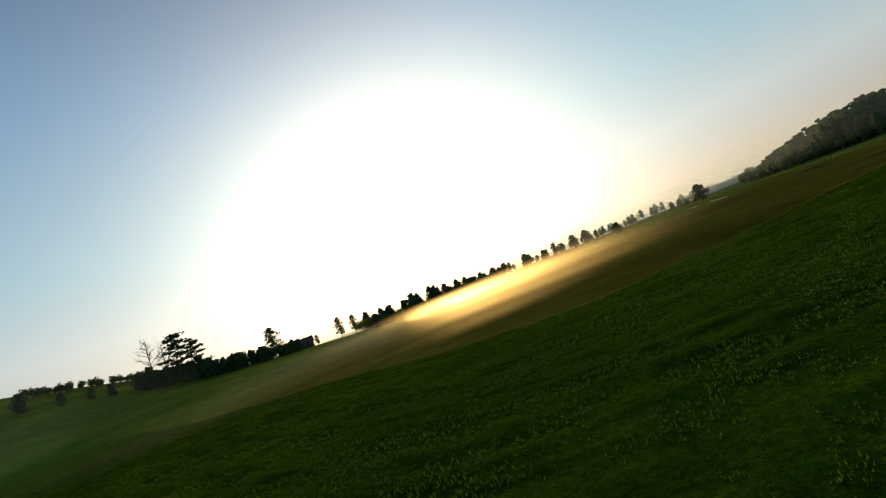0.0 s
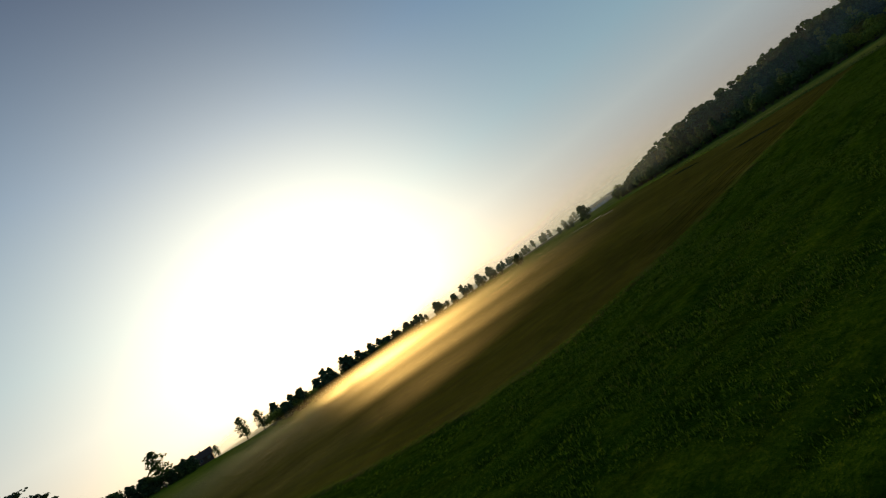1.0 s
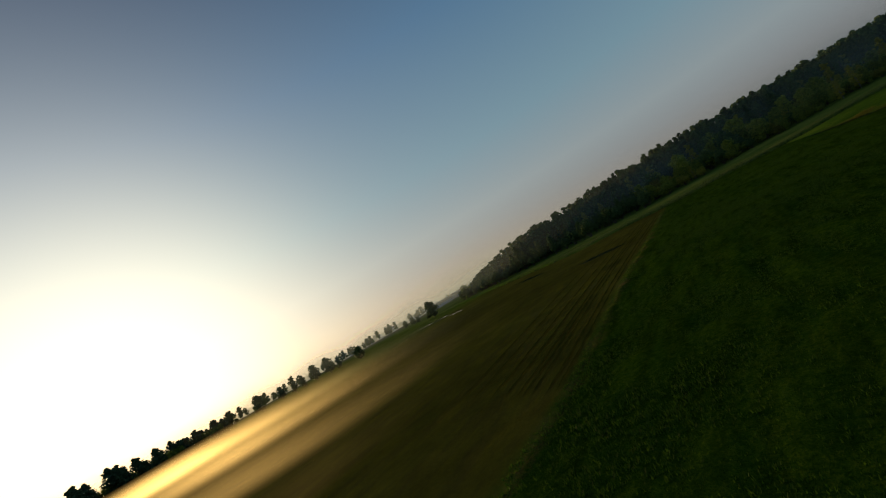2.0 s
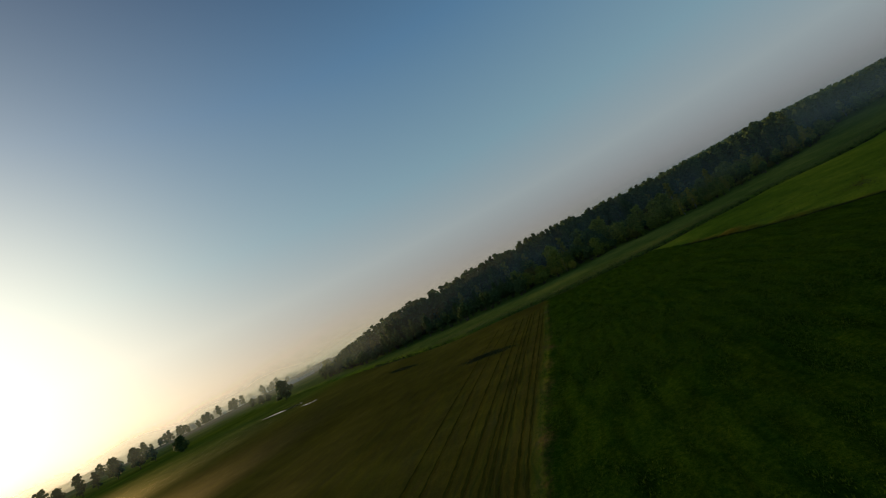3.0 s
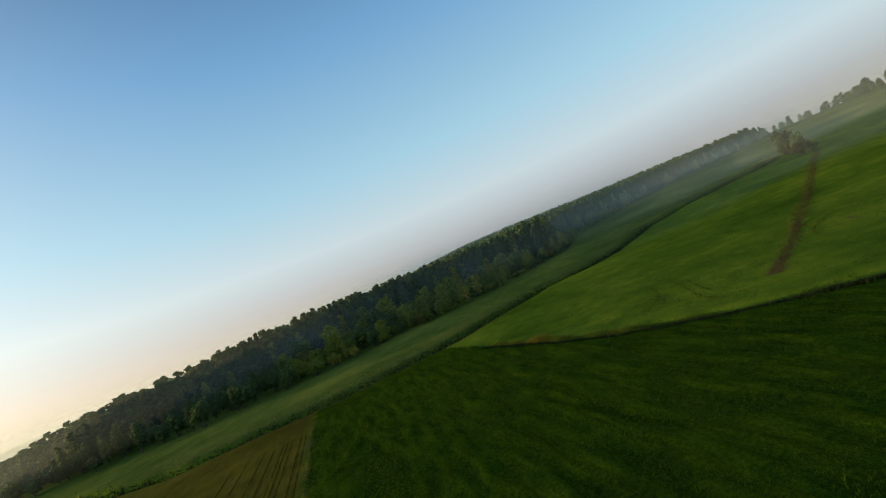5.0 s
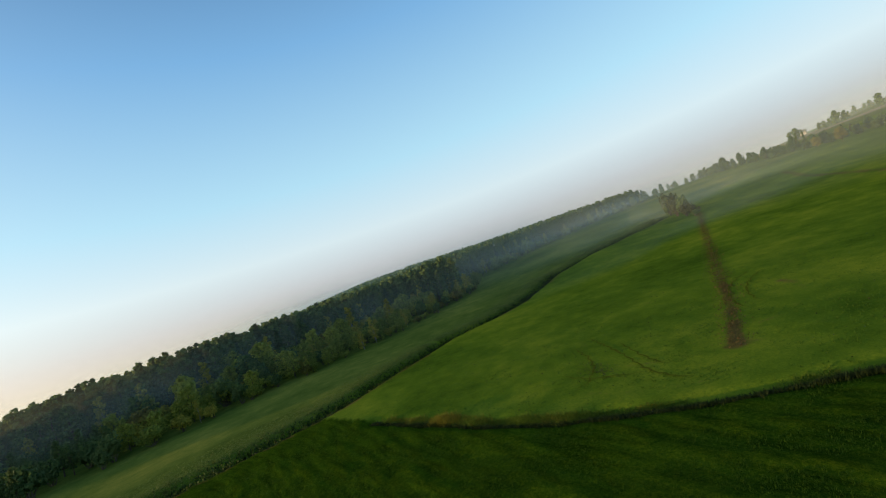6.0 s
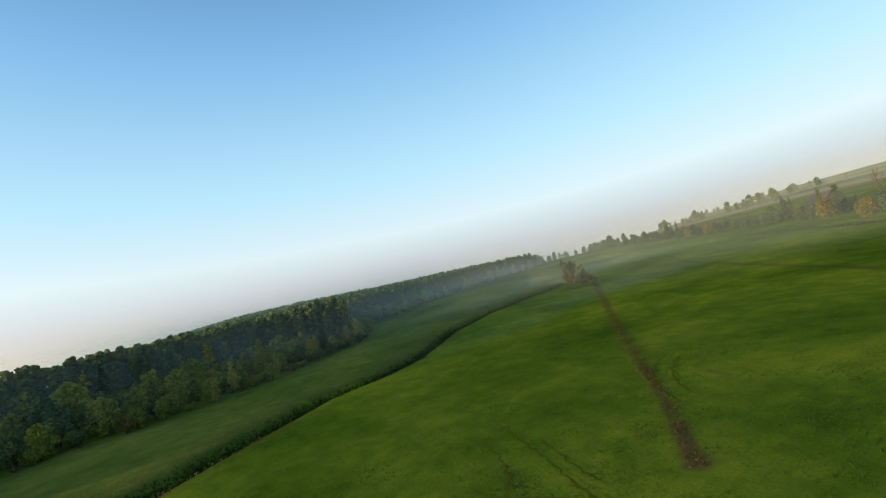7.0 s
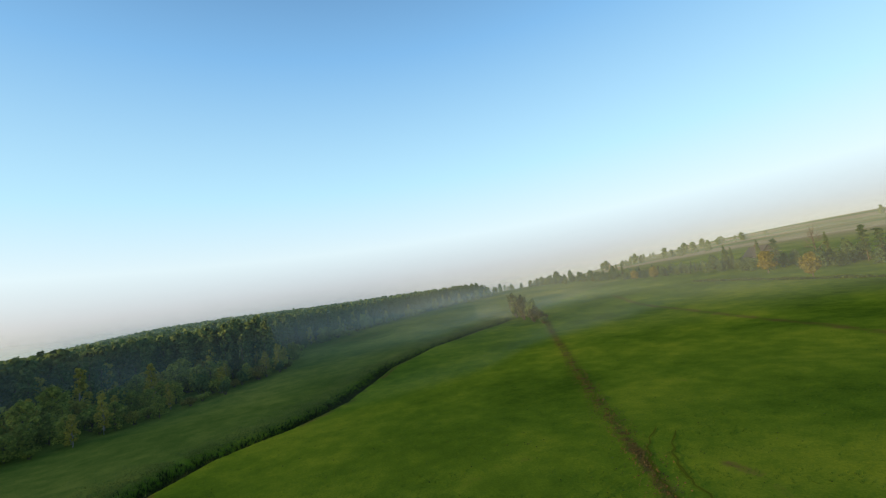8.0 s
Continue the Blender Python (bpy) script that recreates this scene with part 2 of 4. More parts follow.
# ---------------------------------------------------------------- the lie of the land
DITCH = [(162, 330), (136, 205), (119, 140), (107, 106), (106, 91), (111, 79), (115, 68.5), (121, 58), (126.5, 51), (134, 44.5), (149.5, 31.5),
         (155, 21.5), (164, 11), (186, -6), (201, -24), (213, -48), (222, -72)]
BOUNDARY = [(-160, 165), (-57, 88), (-18, 58), (-4, 47), (4, 40), (9, 35.5), (14, 32.8), (20, 32.8), (30, 36.3), (48, 44.4), (69, 52.9), (80.6, 58), (104, 68.3)]
HEDGE = [(112, 43.5), (102.5, 36), (98.4, 33), (93.6, 28.4), (90, 23.6), (87.3, 19.2), (84.4, 13.2), (82, 8), (60, -35)]
STRIPE = [(93.3, 13.2), (98, 9.3), (104.7, 4), (109, 0.7), (114.8, -3.5), (121.5, -8.5), (129.4, -14.5), (150, -30), (168, -43.5), (196, -65)]
FOREST = [(250, 330), (190, 262), (150, 205), (133, 150), (141, 108), (157, 84), (172, 66), (190, 45), (208, 26), (222, 12),
          (268, 2), (296, -36), (318, -90), (333, -140), (352, -154), (440, -150)]
FARTRACK = [(215, -118), (184, -94.6), (141, -70), (112, -55), (70, -25)]
FARLINE = [(236, -154), (196, -144), (157, -133), (133, -127), (95, -116)]


def seg_dist(x, y, line):
    """Distance to a polyline, and which side (positive to its left)."""
    best, side = np.full(np.shape(x), 1e9), np.zeros(np.shape(x))
    for (x0, y0), (x1, y1) in zip(line, line[1:]):
        dx, dy = x1 - x0, y1 - y0
        s = np.clip(((x - x0) * dx + (y - y0) * dy) / (dx * dx + dy * dy), 0, 1)
        d = np.hypot(x - x0 - s * dx, y - y0 - s * dy)
        c = dx * (y - y0) - dy * (x - x0)
        side = np.where(d < best, np.sign(c), side)
        best = np.minimum(best, d)
    return best, side


def smooth(a, b, v):
    s = np.clip((v - a) / (b - a), 0, 1)
    return s * s * (3 - 2 * s)


def wavy(x, y):
    return (np.sin(x * 0.031 + 1.3) * np.sin(y * 0.027 + 0.4) + 0.5 * np.sin(x * 0.083 + y * 0.051) + 0.3 * np.sin(x * 0.17 - y * 0.21))


def ground_z(x, y):
    x, y = np.asarray(x, float), np.asarray(y, float)
    z = 0.18 * wavy(x, y)
    z = z - 0.8 * smooth(140, 300, y) * smooth(-70, 0, x) - 9 * smooth(350, 1300, y) * smooth(-500, 0, x)   # the valley floor
    west = np.clip(-35 - x, 0, 230)
    z = z + (0.1 * west + 0.15 * np.maximum(west - 85, 0) * (1 - 0.3 * smooth(200, 500, west))) * smooth(30, 190, y) * (1 - smooth(245, 340, y) * smooth(420, 260, west))        # the farm's hillside
    se = 0.72 * (x - 85) - 0.69 * (y - 29)
    south = (-(y - 29) - 0.75 * (x - 85)) / (np.hypot(x - 85, y - 29) + 1)
    z = z + 0.042 * (np.clip(se, 70, 330) - 70) + 0.02 * np.maximum(0, np.minimum(se, 330) - 150)            # the southern slope
    z = z + 0.045 * np.maximum(0, np.minimum(se, 1500) - 330) * smooth(-0.05, 0.55, south) * (1 + 0.35 * smooth(0.35, 0.85, south))
    d, _ = seg_dist(x, y, DITCH)
    z = z - 1.5 * np.exp(-(d / 1.9) ** 2)
    d, _ = seg_dist(x, y, HEDGE)
    return z - 0.3 * np.exp(-(d / 1.0) ** 2)


TURF = np.random.default_rng(33).uniform(-1, 1, (256, 256))


def lumps(u, v):
    """Smooth random hummocks, one to a unit."""
    i, j = np.floor(u).astype(int), np.floor(v).astype(int)
    a, b = u - i, v - j
    a, b = a * a * (3 - 2 * a), b * b * (3 - 2 * b)
    at = lambda p, q: TURF[(i + p) % 256, (j + q) % 256]
    return (at(0, 0) * (1 - a) + at(1, 0) * a) * (1 - b) + (at(0, 1) * (1 - a) + at(1, 1) * a) * b


def turf_z(x, y):
    """The ground with the hummocks and drilled ridges of the near fields on it."""
    db, side = seg_dist(x, y, BOUNDARY)
    _, bank = seg_dist(x, y, HEDGE)
    _, wet = seg_dist(x, y, DITCH)
    crop = np.where((side < 0) & (bank < 0), 1.0, 0.0) * np.where((wet > 0) & (x > 60), 0.0, 1.0)
    u = db * side
    along_u = 0.91 * x + 0.41 * y
    rough = 0.05 * lumps(x / 0.65, y / 0.65) + 0.05 * lumps(along_u / 5.0, u / 0.8) + 0.05 * lumps(x / 2.1 + 9, y / 2.1)
    calm = 0.012 * lumps(x / 0.8, y / 0.8) + 0.04 * lumps(x / 2.6, y / 2.6)
    keep = smooth(0, 25, x + 45) * smooth(135, 110, x) * smooth(-22, -6, y) * smooth(84, 66, y)
    return ground_z(x, y) + (rough * crop + calm * (1 - crop)) * keep


def axis(lo, hi, step, reach, fine=None):
    mid = list(np.arange(lo, hi + 0.01, step))
    if fine:
        a, b, small = fine
        mid = [v for v in mid if v < a] + list(np.arange(a, b, small)) + [v for v in mid if v >= b]
    out, s, v = [], step, hi
    while v < reach:
        s = min(s * 1.16, 220)
        v += s
        out.append(v)
    inn, s, v = [], step, lo
    while v > -reach:
        s = min(s * 1.16, 220)
        v -= s
        inn.append(v)
    return np.array(inn[::-1] + mid + out)


def sheet(name, xs, ys, zfun, mat):
    X, Y = np.meshgrid(xs, ys)
    Z = zfun(X, Y)
    v = np.stack([X.ravel(), Y.ravel(), Z.ravel()], -1)
    n, m = len(xs), len(ys)
    i = (np.arange(m - 1)[:, None] * n + np.arange(n - 1)[None]).ravel()
    f = np.stack([i, i + 1, i + 1 + n, i + n], -1)
    me = bpy.data.meshes.new(name)
    me.vertices.add(len(v)), me.loops.add(f.size), me.polygons.add(len(f))
    me.vertices.foreach_set("co", v.ravel())
    me.loops.foreach_set("vertex_index", f.ravel().astype(np.int32))
    me.polygons.foreach_set("loop_start", (np.arange(len(f)) * 4).astype(np.int32))
    me.polygons.foreach_set("use_smooth", np.ones(len(f), bool))
    me.update(calc_edges=True)
    me.materials.append(mat)
    return new(name, me), X.ravel(), Y.ravel()


def make_ground():
    ob, X, Y = sheet("ground", axis(-70, 270, 1.25, 4600, (-25, 112, 0.42)), axis(-110, 170, 1.25, 4600, (-8, 68, 0.4)), turf_z, GROUND)
    db, side = seg_dist(X, Y, BOUNDARY)
    dd, ditch_side = seg_dist(X, Y, DITCH)
    dh, _ = seg_dist(X, Y, HEDGE)
    ds, _ = seg_dist(X, Y, STRIPE)
    df, _ = seg_dist(X, Y, FARLINE)
    wob = 0.5 + 0.5 * wavy(X * 3, Y * 3)
    east = (ditch_side > 0) & (X > 60)
    brown = np.where((side > 0) & ~east, smooth(-0.3, 1.0, db), 0)
    brown = brown * (1 - 0.75 * smooth(55, 110, db)) * (0.25 + 0.75 * smooth(-60, -10, X))
    meadow = np.where(east, smooth(1.5, 4, dd), 0)
    worn = 0.32 + 0.42 * wob * smooth(190, 100, X) + 0.35 * smooth(112, 98, X)
    soil = (0.62 + 0.33 * (wavy(X * 9, Y * 9) > -0.1)) * np.exp(-(ds / worn) ** 2) + 0.15 * np.exp(-(dh / 0.8) ** 2) + 0.75 * np.exp(-((dd - 3.4) / 0.8) ** 2) * ~east * (0.4 + 0.6 * (wavy(X * 4, Y * 4) > 0.1))
    dt, _ = seg_dist(X, Y, FARTRACK)
    soil = soil + 0.5 * np.exp(-(db / 0.8) ** 2) + 0.2 * np.exp(-(df / 1.5) ** 2) + 0.66 * np.exp(-(dt / 1.6) ** 2)
    soil = soil + 0.35 * smooth(26, 8, np.hypot((X - 272) * 0.7, Y + 22))
    dk = np.hypot(Y - 66.3, 2.8 * (X - 76.2))
    soil = soil + 0.5 * np.exp(-(dk / 4.0) ** 2)
    for cx, cy, r, w in ((104, 12, 15, 0.5), (107, 8, 11, 0.5), (90, 38, 26, 0.4), (116, 2, 25, 0.45)):
        a = np.hypot(X - cx, Y - cy)
        soil = soil + 0.3 * np.exp(-((a - r) / w) ** 2) * (np.sin(np.arctan2(Y - cy, X - cx) * 2 + cx) > 0.1)
    far = smooth(330, 520, np.hypot(X - 60, Y - 20))
    col = np.stack([brown, np.clip(soil, 0, 1), meadow, far], -1)
    hx, hside = seg_dist(X, Y, HEDGE)
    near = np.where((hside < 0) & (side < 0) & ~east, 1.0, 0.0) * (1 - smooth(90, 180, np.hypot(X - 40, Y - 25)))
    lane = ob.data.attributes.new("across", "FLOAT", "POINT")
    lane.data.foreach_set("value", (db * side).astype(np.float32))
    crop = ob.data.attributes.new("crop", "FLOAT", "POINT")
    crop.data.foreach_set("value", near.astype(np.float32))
    layer = ob.data.color_attributes.new("fields", "FLOAT_COLOR", "POINT")
    layer.data.foreach_set("color", col.ravel().astype(np.float32))
    tagged(ob, "open green and stubble fields with a ditch and worn tracks", "ground", kind="structure")


make_ground()


def mist_bank(radius, dens, tall):
    """A thin standing veil of ground mist that winds round the near fields and thins out upwards."""
    n, levels = 180, 14
    ang = np.arange(n + 1) / n * 2 * math.pi
    r = radius * (1 + 0.06 * np.sin(3 * ang + radius) + 0.04 * np.sin(7 * ang + radius * 0.3))
    x, y = 60 + r * np.cos(ang), 30 + r * np.sin(ang)
    base = ground_z(x, y)
    up = np.linspace(0, 1, levels) ** 1.5
    X, Y = np.repeat(x[None], levels, 0), np.repeat(y[None], levels, 0)
    Z = base[None] - 1.5 + up[:, None] * tall * 2.4
    v = np.stack([X.ravel(), Y.ravel(), Z.ravel()], -1)
    i = (np.arange(levels - 1)[:, None] * (n + 1) + np.arange(n)[None]).ravel()
    faces = np.stack([i, i + 1, i + n + 2, i + n + 1], -1)
    north = smooth(60, 200, Y) * smooth(-120, 20, X)
    farm = smooth(95, 150, -0.7 * X + 0.7 * Y) * (radius < 600)
    south = smooth(-60, -160, Y)
    pocket = np.exp(-((X - 185) / 75) ** 2 - ((Y + 80) / 70) ** 2)                # mist lies thickest where ditch and track meet
    d = dens * (1 + 0.25 * north) * (1 - 0.97 * farm) * (1 - (0.72 if radius < 400 else 0.6) * south) * np.exp(-(up[:, None] * 2.4) ** 2) * (smooth(0.6 - pocket, 8.5, Z - base[None]) if radius < 400 else 1.0) * (1 + 1.3 * pocket) * (0.8 + 0.2 * wavy(X, Y))
    if radius < 200:
        d = d * (1 - smooth(60, 95, Y) * smooth(-140, -110, X) * smooth(120, 95, X))       # the low drifts added for the sun's glow lie here instead
    d = np.clip(d, 0, 0.85).ravel()
    thick = faces[d[faces].max(1) > 0.006]
    me = mesh_of("mist_bank", v, [tuple(int(q) for q in f) for f in thick], MIST, True)
    layer = me.attributes.new("veil", "FLOAT", "POINT")
    layer.data.foreach_set("value", d.astype(np.float32))
    tagged(new("mist_bank", me), "thin pale morning mist drifting over the fields", "mist", kind="stuff")


# ---------------------------------------------------------------- building plants
def part(name, me, mat, parent=None, label=""):
    ob = new(name, me)
    if mat is not None and not me.materials:
        me.materials.append(mat)
    if parent is not None:
        ob.parent = parent
    return tagged(ob, label)


def mesh_of(name, verts, faces, mat=None, smooth_faces=False):
    me = bpy.data.meshes.new(name)
    me.from_pydata([tuple(v) for v in verts], [], faces)
    if mat is not None:
        me.materials.append(mat)
    if smooth_faces:
        me.polygons.foreach_set("use_smooth", np.ones(len(me.polygons), bool))
    me.update()
    return me


def quads_mesh(name, centers, normals, sizes, rng, mat, stretch=1.0):
    """Many small leaf sprays, each a bent pair of quads."""
    n = len(centers)
    normals = normals / np.linalg.norm(normals, axis=1)[:, None]
    r = rng.normal(size=(n, 3))
    u = np.cross(normals, r)
    u /= np.linalg.norm(u, axis=1)[:, None]
    w = np.cross(normals, u)
    s = sizes[:, None]
    fold = normals * s * 0.25
    p = [centers - u * s * 0.5 - w * s * 0.5 * stretch - fold, centers - w * s * 0.62 * stretch, centers + u * s * 0.5 - w * s * 0.38 * stretch - fold,
         centers + u * s * 0.42 + w * s * 0.5 * stretch - fold, centers + w * s * 0.55 * stretch, centers - u * s * 0.55 + w * s * 0.36 * stretch - fold]
    v = np.stack(p, 1).reshape(-1, 3)
    i = np.arange(n) * 6
    f = np.concatenate([np.stack([i, i + 1, i + 4, i + 5], -1), np.stack([i + 1, i + 2, i + 3, i + 4], -1)])
    me = bpy.data.meshes.new(name)
    me.vertices.add(len(v)), me.loops.add(f.size), me.polygons.add(len(f))
    me.vertices.foreach_set("co", v.ravel())
    me.loops.foreach_set("vertex_index", f.ravel().astype(np.int32))
    me.polygons.foreach_set("loop_start", (np.arange(len(f)) * 4).astype(np.int32))
    me.update(calc_edges=True)
    me.materials.append(mat)
    return me


def tubes(name, paths, mat, sides=6):
    """Tapered limbs; each path is a list of (point, radius)."""
    verts, faces = [], []
    for path in paths:
        base = len(verts)
        for k, (p, r) in enumerate(path):
            a, b = path[max(k - 1, 0)][0], path[min(k + 1, len(path) - 1)][0]
            q = (Vector(b) - Vector(a)).to_track_quat("Z", "X")
            for j in range(sides):
                ang = 2 * math.pi * j / sides
                verts.append(Vector(p) + q @ Vector((math.cos(ang) * r, math.sin(ang) * r, 0)))
        for k in range(len(path) - 1):
            for j in range(sides):
                a, b = base + k * sides + j, base + k * sides + (j + 1) % sides
                faces.append((a, b, b + sides, a + sides))
    return mesh_of(name, verts, faces, mat, True)


def limb(rng, start, end, r0, r1, steps=4, sway=0.08):
    a, b = np.array(start, float), np.array(end, float)
    length = np.linalg.norm(b - a)
    out = []
    for k in range(steps + 1):
        s = k / steps
        p = a + (b - a) * s + rng.normal(size=3) * length * sway * math.sin(math.pi * s)
        out.append((tuple(p), r0 + (r1 - r0) * s))
    return out


def broadleaf(seed, height, width, clear, leaf, sprays, spray, lobes=13, bark=None, name="tree", limbs=99):
    """A tree with a tapered trunk, limbs and a lobed crown of many leaf sprays."""
    rng = np.random.default_rng(seed)
    tree = new(name)
    top = height * 0.82
    lean_xy = rng.normal(size=2) * height * 0.02
    paths = [limb(rng, (0, 0, -0.3), (lean_xy[0], lean_xy[1], top), height * 0.02, height * 0.005, 6, 0.02)]
    centers, normals = [], []
    for k in range(lobes):
        s = (k + 0.5) / lobes
        z = height * (clear + (0.95 - clear) * s)
        span = width * 0.5 * math.sqrt(max(0.05, math.sin(math.pi * (0.12 + 0.8 * s) ** 0.9)))
        ang = k * 2.4 + rng.uniform(-0.5, 0.5)
        reach = span * rng.uniform(0.25, 0.85) * (1 - 0.5 * s)
        c = np.array([math.cos(ang) * reach, math.sin(ang) * reach, z])
        rad = np.array([1, 1, 0.8]) * max(span * rng.uniform(0.38, 0.62), height * 0.05)
        d = rng.normal(size=(sprays // lobes, 3))
        d /= np.linalg.norm(d, axis=1)[:, None]
        rr = rng.uniform(0.55, 1.06, (len(d), 1))
        centers.append(c + d * rad * rr)
        normals.append(d + rng.normal(size=d.shape) * 0.45 + (0, 0, 0.35))
        zs = max(height * clear * 0.6, z - reach * 1.1)
        if k < limbs:
            paths.append(limb(rng, (lean_xy[0] * zs / top, lean_xy[1] * zs / top, zs), c, height * 0.008, height * 0.002))
    part("trunk", tubes("trunk", paths, bark or BARK, 6 if limbs > 20 else 4), None, tree)
    n = sum(len(c) for c in centers)
    part("crown", quads_mesh("crown", np.concatenate(centers), np.concatenate(normals), spray * rng.uniform(0.6, 1.3, n), rng, leaf), None, tree)
    return tree


def conifer(seed, height, width, clear, leaf, sprays, spray, name="pine_tree", sides=5):
    rng = np.random.default_rng(seed)
    tree = new(name)
    paths = [limb(rng, (0, 0, -0.3), (0, 0, height * 0.97), height * 0.016, height * 0.003, 6, 0.012)]
    centers, normals = [], []
    tiers = 15
    for k in range(tiers):
        s = k / (tiers - 1)
        z = height * (clear + (0.97 - clear) * s)
        span = width * 0.5 * (1 - s) ** 0.75 + 0.25
        for b in range(4):
            ang = k * 1.1 + b * math.pi / 2 + rng.uniform(-0.4, 0.4)
            reach = span * rng.uniform(0.65, 1.1)
            tip = np.array([math.cos(ang) * reach, math.sin(ang) * reach, z - reach * rng.uniform(-0.05, 0.3)])
            paths.append(limb(rng, (0, 0, z), tip, height * 0.005, height * 0.001, 2))
            m = max(3, int(sprays / tiers / 4 * (1.5 - s)))
            u = rng.uniform(0.15, 1.05, (m, 1))
            centers.append(np.array([0, 0, z]) + (tip - (0, 0, z)) * u + rng.normal(size=(m, 3)) * span * 0.13)
            normals.append(rng.normal(size=(m, 3)) * 0.6 + (0, 0, 1))
    part("trunk", tubes("trunk", paths, BARK, sides), None, tree)
    n = sum(len(c) for c in centers)
    part("crown", quads_mesh("crown", np.concatenate(centers), np.concatenate(normals), spray * rng.uniform(0.6, 1.3, n), rng, leaf), None, tree)
    return tree


def bush(seed, height, width, leaf, sprays, spray, name="bush"):
    rng = np.random.default_rng(seed)
    ob = new(name)
    paths, centers, normals = [], [], []
    lobes = 8
    for k in range(lobes):
        ang = k * 2.4
        reach = width * 0.5 * rng.uniform(0.1, 0.7)
        h = height * rng.uniform(0.4, 0.75)
        c = np.array([math.cos(ang) * reach, math.sin(ang) * reach, h])
        rad = np.array([width * 0.24, width * 0.24, height * 0.27]) * rng.uniform(0.8, 1.25)
        d = rng.normal(size=(sprays // lobes, 3))
        d /= np.linalg.norm(d, axis=1)[:, None]
        centers.append(np.maximum(c + d * rad * rng.uniform(0.5, 1.08, (len(d), 1)), (-99, -99, 0.05)))
        normals.append(d + rng.normal(size=d.shape) * 0.5 + (0, 0, 0.3))
        paths.append(limb(rng, (rng.normal() * 0.2, rng.normal() * 0.2, -0.2), c, 0.05 + height * 0.008, 0.015))
    part("trunk", tubes("trunk", paths, BARK, 5), None, ob)
    n = sum(len(c) for c in centers)
    part("foliage", quads_mesh("foliage", np.concatenate(centers), np.concatenate(normals), spray * rng.uniform(0.6, 1.3, n), rng, leaf), None, ob)
    return ob


def stand(ob, x, y, turn=0.0, size=1.0, tall=None):
    z = float(ground_z(x, y))
    return Matrix.Translation((x, y, z - 0.05)) @ Matrix.Rotation(turn, 4, "Z") @ Matrix.Diagonal((size, size, tall or size, 1))


USED = set()


def plant(ob, x, y, turn=0.0, size=1.0, tall=None, label="", category="", group=""):
    m = stand(ob, x, y, turn, size, tall)
    if ob.name not in USED:
        USED.add(ob.name)
        ob.matrix_world = m
        t = ob
    else:
        t = copy_thing(ob, Matrix.Identity(4))
        t.matrix_world = m
    return tagged(t, label, category, group)


for radius, density, tall in ((118, 0.05, 13), (147, 0.09, 15), (225, 0.24, 15), (330, 0.32, 17), (500, 0.4, 22), (800, 0.5, 30), (1400, 0.6, 36)):
    mist_bank(radius, density, tall)


def mist_drift(line, dens, tall, mat, label):
    """A low drift of mist that follows a line, thin at its ends and clear of the ground."""
    levels = 12
    pts = along(line, 2.5)
    n = len(pts) - 1
    u = np.linspace(0, 1, n + 1)
    x = np.array([p[0] for p in pts]) + 2 * np.sin(u * 19)
    y = np.array([p[1] for p in pts]) + 3 * np.sin(u * 13 + 1)
    up = np.linspace(0, 1, levels)
    X, Y = np.repeat(x[None], levels, 0), np.repeat(y[None], levels, 0)
    Z = ground_z(x, y)[None] + up[:, None] * tall
    i = (np.arange(levels - 1)[:, None] * (n + 1) + np.arange(n)[None]).ravel()
    faces = np.stack([i, i + 1, i + n + 2, i + n + 1], -1)
    me = mesh_of("mist_drift", np.stack([X.ravel(), Y.ravel(), Z.ravel()], -1), [tuple(int(q) for q in f) for f in faces], mat, True)
    d = dens * (np.sin(np.pi * u) ** 2)[None] * (smooth(0, 0.35, up) * smooth(1.0, 0.3, up))[:, None] * (0.85 + 0.15 * wavy(X * 2, Y * 2))
    layer = me.attributes.new("veil", "FLOAT", "POINT")
    layer.data.foreach_set("value", np.clip(d, 0, 0.6).ravel().astype(np.float32))
    tagged(new("mist_drift", me), label, "mist", kind="stuff")


def along(line, step):
    """Points at even steps along a polyline with the normal to its left."""
    out, carry = [], 0.0
    for (x0, y0), (x1, y1) in zip(line, line[1:]):
        length = math.hypot(x1 - x0, y1 - y0)
        d = carry
        while d < length:
            s = d / length
            out.append((x0 + (x1 - x0) * s, y0 + (y1 - y0) * s, -(y1 - y0) / length, (x1 - x0) / length))
            d += step
        carry = d - length
    return out


# low drifts added to lay a golden glow over the near ground
for y, x0, x1, density, tall in ((47, -95, 38, 0.06, 2.9), (64, -95, 66, 0.085, 3.5), (90, -100, 90, 0.13, 4.2), (128, -110, 112, 0.18, 5.0)):
    mist_drift([(x0, y), (x1, y)], density, tall, GLOW_MIST, "low thin drift of amber mist added for the sun's glow over the ground")
# mist that hangs between the scrub and the tall trees, and over the hollow where ditch and track meet
mist_drift([(165, 168), (164, 140), (172, 112), (186, 92), (200, 76), (218, 56), (236, 38), (262, 20), (300, -10)], 0.16, 15, MIST, "thin pale mist hanging between scrub and forest")
mist_drift([(196, 10), (206, -14), (216, -36), (224, -60), (216, -90), (196, -112), (170, -128)], 0.2, 9, MIST, "pale mist lying in the hollow of the fields")
mist_drift([(146, 30), (152, 4), (160, -26), (166, -56), (164, -96), (150, -130)], 0.1, 6.5, MIST, "faint pale mist over the green field")
mist_drift([(262, 4), (285, -40), (305, -90), (318, -140), (312, -185), (290, -196)], 0.28, 12, MIST, "pale mist lying in the hollow of the fields")

